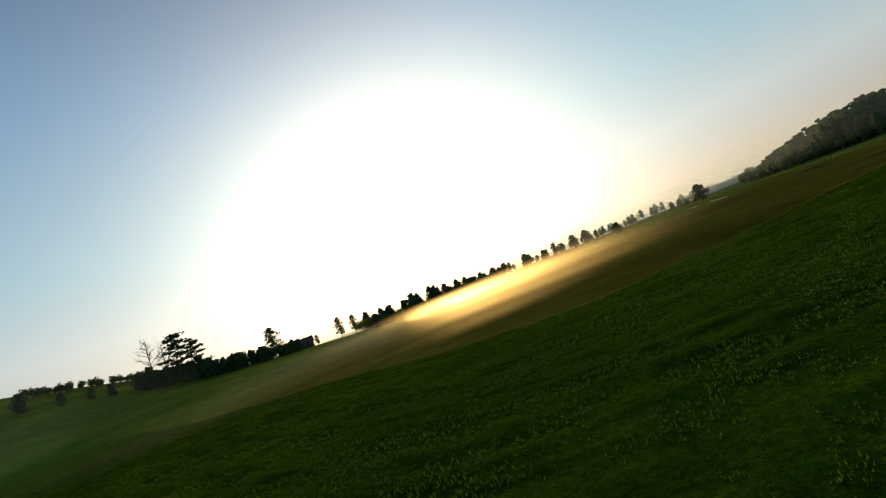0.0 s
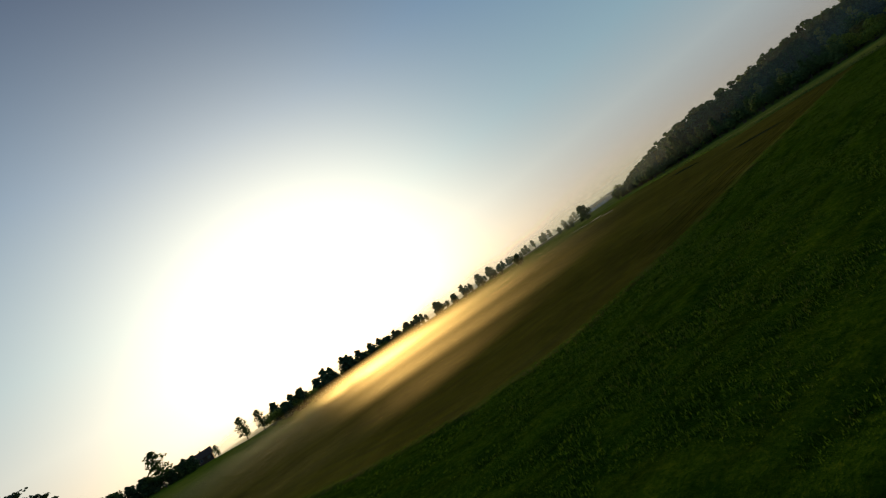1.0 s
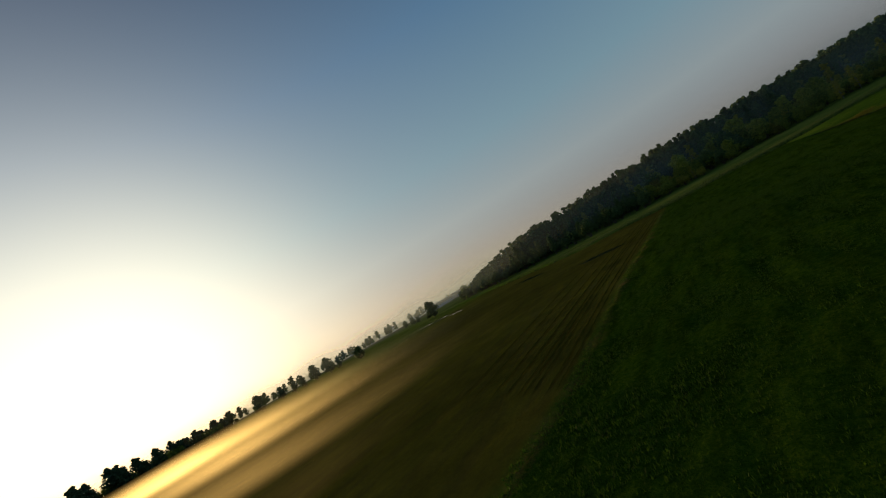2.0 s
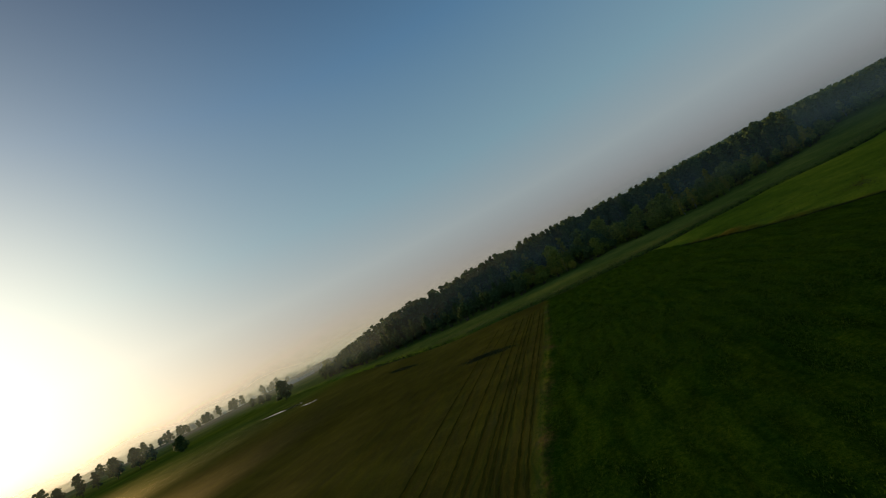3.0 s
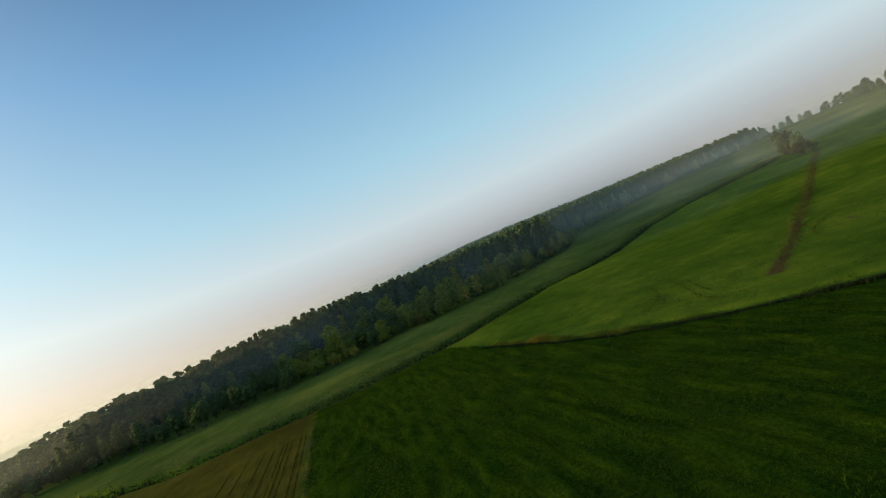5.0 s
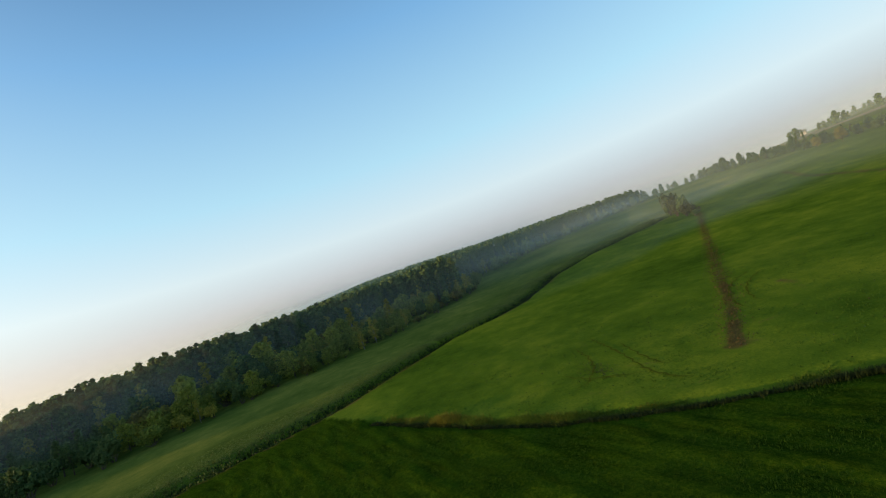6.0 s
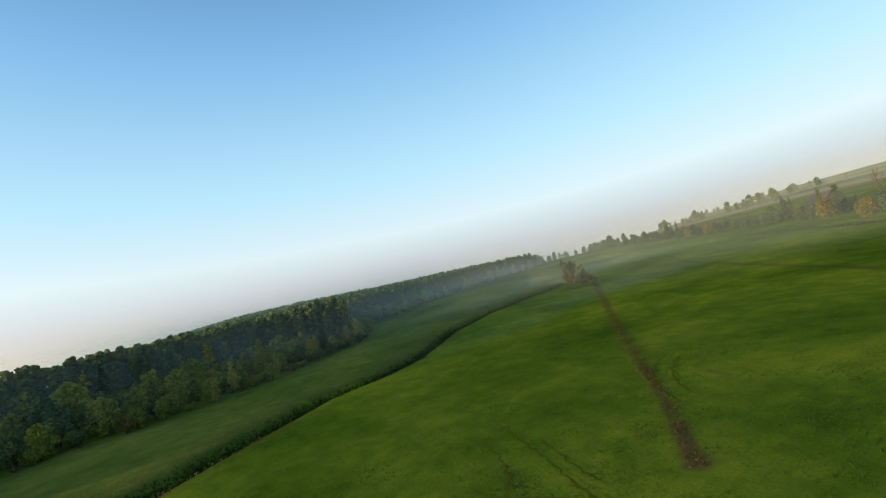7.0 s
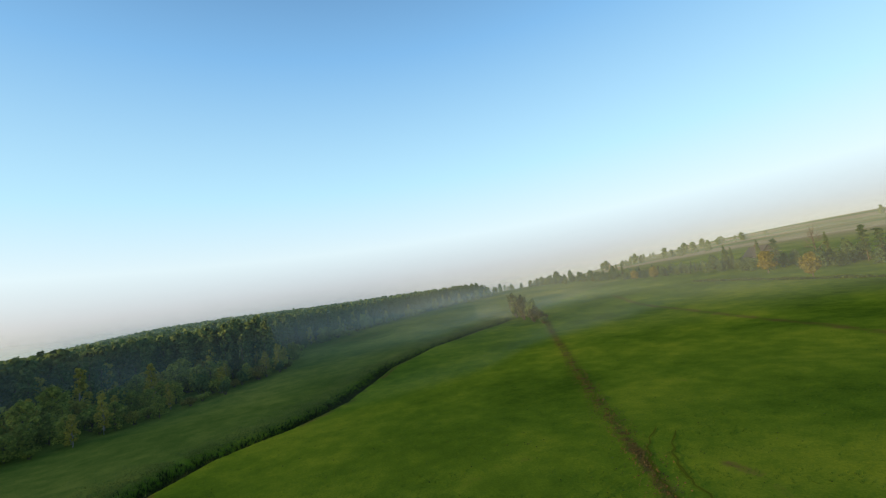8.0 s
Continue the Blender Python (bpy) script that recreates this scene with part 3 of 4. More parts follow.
# ---------------------------------------------------------------- the forest
rng = np.random.default_rng(7)
OAKS = [broadleaf(11, 17, 6.5, 0.18, LEAF["oak"], 1000, 0.5, 20), broadleaf(12, 17.5, 7, 0.2, LEAF["oak"], 1000, 0.52, 20),
        broadleaf(13, 16.5, 6, 0.15, LEAF["oak"], 950, 0.48, 20), broadleaf(14, 17.5, 6, 0.22, LEAF["oak"], 950, 0.5, 20)]
YOUNG = [broadleaf(17, 7.5, 5.5, 0.12, LEAF["shrub"], 800, 0.36, 14), broadleaf(18, 6.5, 5.5, 0.1, LEAF["shrub"], 800, 0.34, 13)]
PINES = [conifer(21, 18, 4.6, 0.2, LEAF["pine"], 560, 0.8), conifer(22, 18, 4.2, 0.25, LEAF["pine"], 560, 0.75)]
BIRCHES = [broadleaf(31, 14, 5.2, 0.16, LEAF["birch"], 900, 0.4, 16, PALE_BARK, "birch_tree"),
           broadleaf(32, 11, 5.0, 0.14, LEAF["birch"], 850, 0.36, 14, PALE_BARK, "birch_tree")]
SHRUBS = [bush(41, 4.5, 6, LEAF["shrub"], 760, 0.34), bush(42, 3.2, 5, LEAF["shrub"], 680, 0.3), bush(43, 5.5, 5.5, LEAF["oak"], 760, 0.38)]
GOLD = [bush(44, 3.5, 5.5, LEAF["autumn"], 760, 0.3), bush(45, 4.0, 4.5, LEAF["birch"], 700, 0.3)]
BROWN = bush(46, 5.0, 5.0, LEAF["rust"], 620, 0.34)
DEEP = [broadleaf(15, 17, 6.5, 0.4, LEAF["oak"], 260, 0.95, 12), broadleaf(16, 17.5, 7, 0.4, LEAF["oak"], 260, 1.0, 12)]
LITE = [broadleaf(81, 17, 6.5, 0.18, LEAF["oak"], 400, 0.8, 20, limbs=4), broadleaf(82, 17.5, 7, 0.2, LEAF["oak"], 400, 0.82, 20, limbs=4),
        broadleaf(83, 16.5, 6, 0.15, LEAF["oak"], 380, 0.78, 20, limbs=4), broadleaf(84, 17.5, 6, 0.22, LEAF["oak"], 380, 0.8, 20, limbs=4)]
LITE_DARK = [broadleaf(86, 12, 11, 0.1, LEAF["pine"], 300, 1.2, 15, limbs=3), broadleaf(87, 14, 10, 0.12, LEAF["pine"], 300, 1.2, 15, limbs=3), broadleaf(88, 11, 12, 0.08, LEAF["oak"], 300, 1.2, 14, limbs=3)]
LITE_FIELD = [broadleaf(91, 8.5, 7.0, 0.16, LEAF["oak"], 130, 1.2, 10, limbs=2), broadleaf(92, 9.5, 5.5, 0.16, LEAF["oak"], 130, 1.2, 10, limbs=2)]
LITE_PINES = [conifer(23, 18, 4.6, 0.2, LEAF["pine"], 240, 1.2, sides=3), conifer(24, 18, 4.2, 0.25, LEAF["pine"], 240, 1.15, sides=3)]
LITE_BUSH = bush(94, 5.5, 5.5, LEAF["oak"], 160, 0.8)
DARK = [broadleaf(56, 12, 11, 0.1, LEAF["pine"], 900, 0.75, 15), broadleaf(57, 14, 10, 0.12, LEAF["pine"], 900, 0.75, 15), broadleaf(58, 11, 12, 0.08, LEAF["oak"], 900, 0.75, 14)]
RUST = broadleaf(33, 13, 7, 0.2, LEAF["rust"], 800, 0.7)


def arrays(me):
    v = np.empty(len(me.vertices) * 3)
    me.vertices.foreach_get("co", v)
    n = np.empty(len(me.polygons) * 4, np.int32)
    me.polygons.foreach_get("vertices", n)
    return v.reshape(-1, 3), n.reshape(-1, 4)


class Stand:
    """Trees too far back to pick apart, joined into one object."""

    def __init__(self):
        self.v, self.f, self.m, self.mats, self.count = [], [], [], [], 0

    def add(self, tree, x, y, turn, size, wide=1.0):
        m = np.array(stand(tree, x, y, turn, size * wide, size))
        for child in tree.children:
            v, f = arrays(child.data)
            mat = child.data.materials[0]
            if mat not in self.mats:
                self.mats.append(mat)
            self.v.append(v @ m[:3, :3].T + m[:3, 3])
            self.f.append(f + self.count)
            self.m.append(np.full(len(f), self.mats.index(mat), np.int32))
            self.count += len(v)

    def build(self, name, label, category):
        v, f, mi = np.concatenate(self.v), np.concatenate(self.f), np.concatenate(self.m)
        me = bpy.data.meshes.new(name)
        me.vertices.add(len(v)), me.loops.add(f.size), me.polygons.add(len(f))
        me.vertices.foreach_set("co", v.ravel())
        me.loops.foreach_set("vertex_index", f.ravel().astype(np.int32))
        me.polygons.foreach_set("loop_start", (np.arange(len(f)) * 4).astype(np.int32))
        for mat in self.mats:
            me.materials.append(mat)
        me.polygons.foreach_set("material_index", mi)
        me.update(calc_edges=True)
        return tagged(new(name, me), label, category, kind="stuff")


def canopy_height(y):
    return np.interp(y, (-156, -125, -100, -40, 0, 20, 70, 120, 160, 205, 330), (10.0, 11.5, 12.0, 13.5, 15.5, 16.4, 17.2, 15.3, 12.8, 9.4, 6.5))


def forest():
    deep = Stand()
    for row, (off, step) in enumerate(((0, 4.3), (5, 4.6), (10.5, 4.8), (17, 5.5), (25, 6.5), (34, 7.5))):
        for k, (x, y, nx, ny) in enumerate(along(FOREST, step)):
            j = rng.normal(size=2) * 1.0
            back = 8 + 22 * float(smooth(8, 30, y) * smooth(150, 110, y))        # young growth stands before the tall trees here
            px, py = x + nx * (off + back) + j[0], y + ny * (off + back) + j[1]
            s = float(canopy_height(y)) / 17.2 * rng.uniform(0.95, 1.02) * (0.84 if row == 0 else 1.0)
            pick, turn = rng.uniform(), rng.uniform(0, 6.28)
            pine = pick < (0.08 if y < 20 else 0.2)
            if row > 0 and y > 105:
                deep.add((LITE if row < 3 else DEEP)[k % 2], px, py, turn, s, 1.0 + 0.7 * float(smooth(105, 190, y)))
                continue
            edge = row == 0 and -70 < y < 165
            if y < 8:
                s *= rng.uniform(0.88, 1.06)
            if row == 0 and pick > (0.82 if y > 8 else 0.74) and not edge:
                deep.add(BIRCHES[k % 2], px, py, turn, s * 1.1)
            elif row < 2 and not edge:
                deep.add(LITE_PINES[k % 2] if pine else LITE[(k + row) % 4], px, py, turn, s * (0.92 if pine else 1.0))
            elif row > 1:
                deep.add(LITE_PINES[k % 2] if pine else DEEP[k % 2], px, py, turn, s * (0.98 if pine else 1.0))
            elif y < -40 and pick > 0.93:
                plant(RUST, px, py, turn, s, None, "russet-leaved tree at the edge of the wood", "tree", "forest trees")
            elif row == 0 and pick > (0.82 if y > 8 else 0.72):
                plant(BIRCHES[k % 2], px, py, turn, s * 1.1, None, "yellow-green birch with pale trunk at the forest edge", "tree", "forest trees")
            elif pine:
                plant(PINES[k % 2], px, py, turn, s * 0.9, None, "dark green pine tree in the dense forest", "tree", "forest trees")
            else:
                plant(OAKS[(k + row) % 4], px, py, turn, s, None, "dark green broadleaf tree in the dense forest", "tree", "forest trees")
    for k in range(40):
        x, y = rng.uniform(224, 300), rng.uniform(14, 34)
        deep.add(LITE[k % 4], x, y, k * 1.3, rng.uniform(0.9, 1.0))
    deep.build("forest_depth", "dense dark green trees deeper in the forest", "forest")
    # young growth and scrub in front of the tall trees
    for off, step in ((0, 3.6), (4.5, 4.0), (9.5, 4.6), (15, 5.0), (20.5, 5.4), (26, 6.0)):
        for k, (x, y, nx, ny) in enumerate(along(FOREST[2:11] if off < 8 else FOREST[3:10], step)):
            if off > 8 and not 14 < y < 138:
                continue
            j = rng.normal(size=2) * 1.5
            px, py, turn = x + nx * off + j[0], y + ny * off + j[1], rng.uniform(0, 6.28)
            pick = rng.uniform()
            # leaf colours carry the light: dark unlit scrub north, yellow sunlit scrub south
            if y > 95:
                plant(SHRUBS[2] if pick < 0.6 else OAKS[k % 4], px, py, turn, rng.uniform(0.6, 1.1) if pick < 0.6 else rng.uniform(0.3, 0.5), None, "dark green bush before the forest", "bush", "forest scrub")
                continue
            grow = 0.85 + 0.036 * off
            if pick < (0.16 if y < 55 else 0.06):
                plant(BIRCHES[k % 2], px, py, turn, rng.uniform(0.4, 0.62 if y < 55 else 0.5) * grow, None, "young yellow-green birch in scrub before the forest", "sapling", "young trees")
            elif pick < (0.34 if y < 50 else 0.22):
                plant(GOLD[k % 2], px, py, turn, rng.uniform(0.7, 1.15) * grow, None, "golden yellow bush with sunlit leaf colour in scrub before the forest", "bush", "forest scrub")
            elif pick < 0.6:
                plant(YOUNG[k % 2], px, py, turn, rng.uniform(0.6, 1.0) * grow, None, "round light green young tree in scrub before the forest", "sapling", "young trees")
            else:
                plant(SHRUBS[k % 3], px, py, turn, rng.uniform(0.6, 1.1) * grow, None, "dull green bush in scrub before the forest", "bush", "forest scrub")
    for k, (x, y, nx, ny) in enumerate(along(FOREST[10:], 6) + along(FOREST[:3], 5)):
        j = rng.normal(size=2) * 1.5
        plant((SHRUBS + YOUNG)[k % 5], x + nx * 3 + j[0], y + ny * 3 + j[1], rng.uniform(0, 6.28), rng.uniform(0.6, 1.1), None, "dull green bush in scrub before the forest", "bush", "forest scrub")
    # yellow leaves paint the sunlit south end of the scrub
    for x, y, s in ((222, 13, 0.75), (228, 16, 0.6), (217, 17, 0.65), (233, 10, 0.55), (206, 28, 0.6)):
        plant(BIRCHES[1], x, y, x, s, None, "birch at the end of the scrub, sunlight given as bright yellow-green leaves", "sapling", "young trees")
    plant(GOLD[0], 214, 19, 1, 1.1, None, "low bush at the end of the scrub, sunlight given as golden leaves", "bush", "forest scrub")


def discard(trees):
    """Patterns that were only joined into stands leave the scene."""
    for tree in trees:
        for child in list(tree.children):
            bpy.data.objects.remove(child)
        bpy.data.objects.remove(tree)


forest()


def woodland():
    """The closed canopy behind the edge of the forest."""
    g = np.random.default_rng(70)
    n = 60000
    x, y = g.uniform(140, 640, n), g.uniform(-260, 560, n)
    d, side = seg_dist(x, y, FOREST)
    ok = (side > 0) & (d > 15 + 23 * smooth(8, 30, y) * smooth(150, 110, y)) & (d < 300) & (y < 300 - 0.2 * x) & (x + 0.6 * y > 245) & (y > -112)
    x, y, d = x[ok], y[ok], d[ok]
    z = ground_z(x, y) + canopy_height(y) - 1.9 + 0.5 * np.sin(x * 0.9 + np.sin(y * 0.7) * 2) * np.sin(y * 0.8) + np.clip(g.normal(size=len(x)) * 0.5, -1, 0.7)
    inner = g.uniform(size=len(x)) < 0.45
    z = np.where(inner, z - g.uniform(1.0, 9.0, len(x)), z)
    c = np.stack([x, y, z], -1)
    ob = new("woodland_canopy", quads_mesh("woodland_canopy", c, g.normal(size=c.shape) * 0.6 + (0, 0, 1), g.uniform(1.0, 2.1, len(x)), g, LEAF["oak"]))
    tagged(ob, "dense dark green canopy of the forest interior", "forest", kind="stuff")


woodland()

# ---------------------------------------------------------------- the clump by the ditch, trees of the valley
CLUMP = [(224, -74, 9.0, 5.2), (219, -71, 7.4, 5.0), (214, -70, 8.4, 6.0), (209, -66.5, 6.6, 5.2), (204, -66, 7.4, 5.6), (200, -63.5, 5.0, 4.8),
         (196, -63.5, 3.8, 4.2), (192.5, -61, 2.2, 3.4), (228, -79, 4.0, 4.0)]
for k, (x, y, tall, wide) in enumerate(CLUMP):
    ob, h0, w0 = ((BROWN, 5.0, 5.0), (SHRUBS[2], 5.5, 5.5))[k % 3 == 1]
    plant(ob, x, y, k * 1.7, wide / w0, tall / h0, "brownish green bush in a clump where ditch and track meet", "bush", "clump at the ditch")

FIELD_TREES = [broadleaf(51, 7.5, 7.5, 0.16, LEAF["oak"], 900, 0.55), broadleaf(52, 8.5, 6.5, 0.2, LEAF["oak"], 900, 0.55),
               broadleaf(53, 9.5, 5.0, 0.15, LEAF["oak"], 800, 0.55)]
VALLEY = [(126, 203, 0, 1.1), (95, 230, 0, 0.85), (160, 288, 1, 0.7), (97, 291, 1, 1.25), (103, 289, 2, 0.85), (91, 303, 1, 1.25), (84.6, 310, 2, 0.9),
          (79, 311, 2, 1.15), (71, 312.6, 1, 1.0), (56, 300, 0, 1.35), (41, 311, 1, 1.2), (33, 312, 1, 1.2), (168, 295, 0, 0.6), (173, 325, 1, 0.7), (118, 352, 0, 0.7)]
for k, (x, y, v, s) in enumerate(VALLEY):
    plant(FIELD_TREES[v], x, y, k * 2.1, s, None, "solitary dark round-crowned tree standing in misty field", "tree", "trees of the valley")
for k in range(44):
    a = k / 43
    plant(DARK[k % 2] if k % 3 else SHRUBS[k % 3], -53 + 88 * a + rng.normal() * 2, 260 + 48 * a + rng.normal() * 5, k * 1.3, rng.uniform(0.6, 0.85) * (1 + 0.2 * math.sin(a * 4)) if k % 3 else 1.6, None,
          "dark hedgerow tree against the rising sun", "tree", "hedgerow towards the sun")

# the farm trees on the rising ground
def layered_pine(seed, height, width, name="pine_tree"):
    """An old pine: a bare lower trunk and flat spreading plates of needles on long limbs."""
    g = np.random.default_rng(seed)
    tree = new(name)
    paths = [limb(g, (0, 0, -0.3), (0.5, 0, height * 0.95), height * 0.02, height * 0.005, 6, 0.02)]
    centers, normals = [], []
    for k in range(15):
        s = k / 14
        z = height * (0.3 + 0.66 * s)
        ang, reach = k * 2.4 + g.uniform(-0.4, 0.4), width * 0.5 * (1.05 - 0.62 * s) * g.uniform(0.55, 1.0)
        tip = np.array([math.cos(ang) * reach, math.sin(ang) * reach, z + height * 0.02])
        paths.append(limb(g, (0, 0, z - height * 0.03), tip, height * 0.007, height * 0.002, 3))
        for c, r in ((tip, 0.2), (tip * np.array([0.55, 0.55, 1]), 0.17)):
            m = 40
            centers.append(c + g.normal(size=(m, 3)) * width * r * np.array([0.5, 0.5, 0.13]))
            normals.append(g.normal(size=(m, 3)) * 0.5 + (0, 0, 1))
    part("trunk", tubes("trunk", paths, BARK, 5), None, tree)
    n = sum(len(c) for c in centers)
    part("crown", quads_mesh("crown", np.concatenate(centers), np.concatenate(normals), 0.95 * g.uniform(0.6, 1.3, n), g, LEAF["pine"]), None, tree)
    return tree


FARM_PINES = [layered_pine(61, 24, 15), layered_pine(63, 23, 12)]
for k, (x, y, s) in enumerate(((-132.6, 211.3, 1.02), (-126.6, 215.4, 0.9))):
    plant(FARM_PINES[k], x, y, k * 2.2, s, None, "tall dark pine with open layered crown", "tree", "farm trees")
for k in range(46):
    a = k / 45
    x, y = -148 + 62 * a, 202 + 38 * a + rng.normal() * 2.5
    plant(DARK[k % 3], x, y, k * 1.9, rng.uniform(0.6, 0.8) * (0.75 if a > 0.78 else 1.0), None, "dark farm tree in a dense belt", "tree", "farm trees")
for x, y, s in ((-182, 180, 0.75), (-170, 186, 0.5), (-163, 193, 0.45), (-156, 196, 0.5)):
    plant(DARK[0], x, y, x, s, None, "dark bushy tree at the edge of the upper field", "tree", "farm trees")
for x, y, s in ((-94, 228.2, 1.0), (-63.5, 245.7, 0.72), (-57, 252.8, 0.68), (-76, 241, 0.36)):
    plant(OAKS[1], x, y, x, s * 1.5, s, "airy tree rising over the farm hedge", "tree", "farm trees")
for k in range(34):
    a = k / 33
    plant(SHRUBS[2], -228 + 80 * a, 228 + 18 * a + rng.normal() * 2, k * 1.1, rng.uniform(0.7, 1.1), None, "dark bush along the upper field", "bush", "upper hedge")


def bare_tree(seed, height, name="bare_tree"):
    g = np.random.default_rng(seed)
    tree = new(name)
    paths = [limb(g, (0, 0, -0.3), (height * 0.04, 0, height), height * 0.02, height * 0.004, 7, 0.02)]
    for k in range(16):
        z = height * (0.35 + 0.6 * k / 16)
        ang, reach = k * 2.4, height * 0.26 * (1.15 - k / 16)
        tip = np.array([math.cos(ang) * reach, math.sin(ang) * reach, z + reach * 0.7])
        paths.append(limb(g, (height * 0.04 * z / height, 0, z), tip, height * 0.008, height * 0.002))
        for j in range(3):
            paths.append(limb(g, tip * 0.6 + np.array([0, 0, z * 0.4]), tip + g.normal(size=3) * height * 0.06 + (0, 0, height * 0.05), height * 0.003, height * 0.001, 3))
    part("trunk", tubes("trunk", paths, BARK, 5), None, tree)
    return tree


BARE = bare_tree(71, 22)
plant(BARE, -142, 204.4, 0, 1.08, None, "leafless dead tree with forked limbs", "tree", "bare trees")
plant(BARE, -137, 208, 2.0, 0.95, None, "leafless dead tree with forked limbs", "tree", "bare trees")

# ---------------------------------------------------------------- the village side
YELLOW = broadleaf(55, 9.5, 8.5, 0.3, LEAF["autumn"], 1700, 0.5)
for k, (x, y, s) in enumerate(((151, -133, 0.86), (174, -156, 0.88), (241, -166, 0.58), (228, -164, 0.7))):
    plant(YELLOW, x, y, k * 2.0, s, None, "round golden-leaved tree beside the field edge", "tree", "golden trees")
BELT = [(352, -200), (300, -203), (256, -187), (225, -191), (196, -189), (170, -177), (148, -176), (112, -184)]
belt = Stand()
for row in range(3):
    for k, (x, y, nx, ny) in enumerate(along(BELT, 6.2)):
        off = -row * 7 + rng.normal() * 1.5
        v = (k + row * 3) % 8
        joined = row or k % 2
        ob = RUST if v == 2 and k % 3 == 0 else (LITE_PINES if joined else PINES)[k % 2] if v == 5 else (LITE_DARK if joined else DARK)[(k + row) % 3]
        size = rng.uniform(0.32, 0.5) * (0.72 if v == 5 else 0.85 if v == 2 else 1.0)
        if joined:
            belt.add(ob, x + nx * off, y + ny * off, k * 1.3, size)
        else:
            plant(ob, x + nx * off, y + ny * off, k * 1.3, size, None, "dense dark tree in the belt before the village", "tree", "village trees")
for k, (x, y, nx, ny) in enumerate(along(BELT, 3.2)):
    belt.add(LITE_BUSH, x + nx * 2 + rng.normal(), y + ny * 2 + rng.normal(), k * 1.1, rng.uniform(0.3, 0.55))
for k, (x, y, size) in enumerate(((336, -200, 0.95), (324, -202, 0.75), (344, -199, 0.7), (284, -200, 0.7), (211, -186, 0.78), (206, -188, 0.82), (175, -180, 0.66), (157, -176, 0.8), (153, -178, 0.7))):
    plant(DARK[k % 2], x, y, k * 1.4, size * 0.68, size * 0.8, "large dark round-crowned tree standing over the belt", "tree", "village trees")
for k in range(16):
    turn, far = radians(rng.uniform(124, 131)), rng.uniform(480, 620)
    belt.add(LITE_DARK[k % 3], 85 + far * math.sin(turn), 29 + far * math.cos(turn), k * 1.2, rng.uniform(0.45, 0.75))
belt.build("village_wood", "dark trees standing close together before the village", "trees")
POPLAR = conifer(62, 19, 4.0, 0.12, LEAF["oak"], 700, 0.8, "poplar_tree")
for k, (x, y, s) in enumerate(((202.4, -181, 0.74), (200, -182, 0.66), (188.7, -182, 0.78), (161.4, -174, 0.78), (273, -196, 0.62), (278, -197, 0.55))):
    plant(POPLAR, x, y, k, s * 0.82, None, "slim dark upright tree over the village belt", "tree", "upright trees")
for k, (x, y, s) in enumerate(((181, -179, 0.56), (150.7, -173, 0.64), (146, -172, 0.54))):
    plant(FARM_PINES[k % 2], x, y, k * 2.6, s * 0.52, s * 0.86, "slim old pine rising over the village belt", "tree", "upright trees")
plant(BARE, 165.9, -176, 1.0, 0.66, None, "leafless tree over the village belt", "tree", "bare trees")

# ---------------------------------------------------------------- buildings
def box(bm, x0, x1, y0, y1, z0, z1):
    v = [bm.verts.new(p) for p in ((x0, y0, z0), (x1, y0, z0), (x1, y1, z0), (x0, y1, z0), (x0, y0, z1), (x1, y0, z1), (x1, y1, z1), (x0, y1, z1))]
    for f in ((3, 2, 1, 0), (4, 5, 6, 7), (0, 1, 5, 4), (1, 2, 6, 5), (2, 3, 7, 6), (3, 0, 4, 7)):
        bm.faces.new([v[i] for i in f])


def built(name, make, mat, parent):
    bm = bmesh.new()
    make(bm)
    me = bpy.data.meshes.new(name)
    bm.to_mesh(me)
    bm.free()
    return part(name, me, mat, parent)


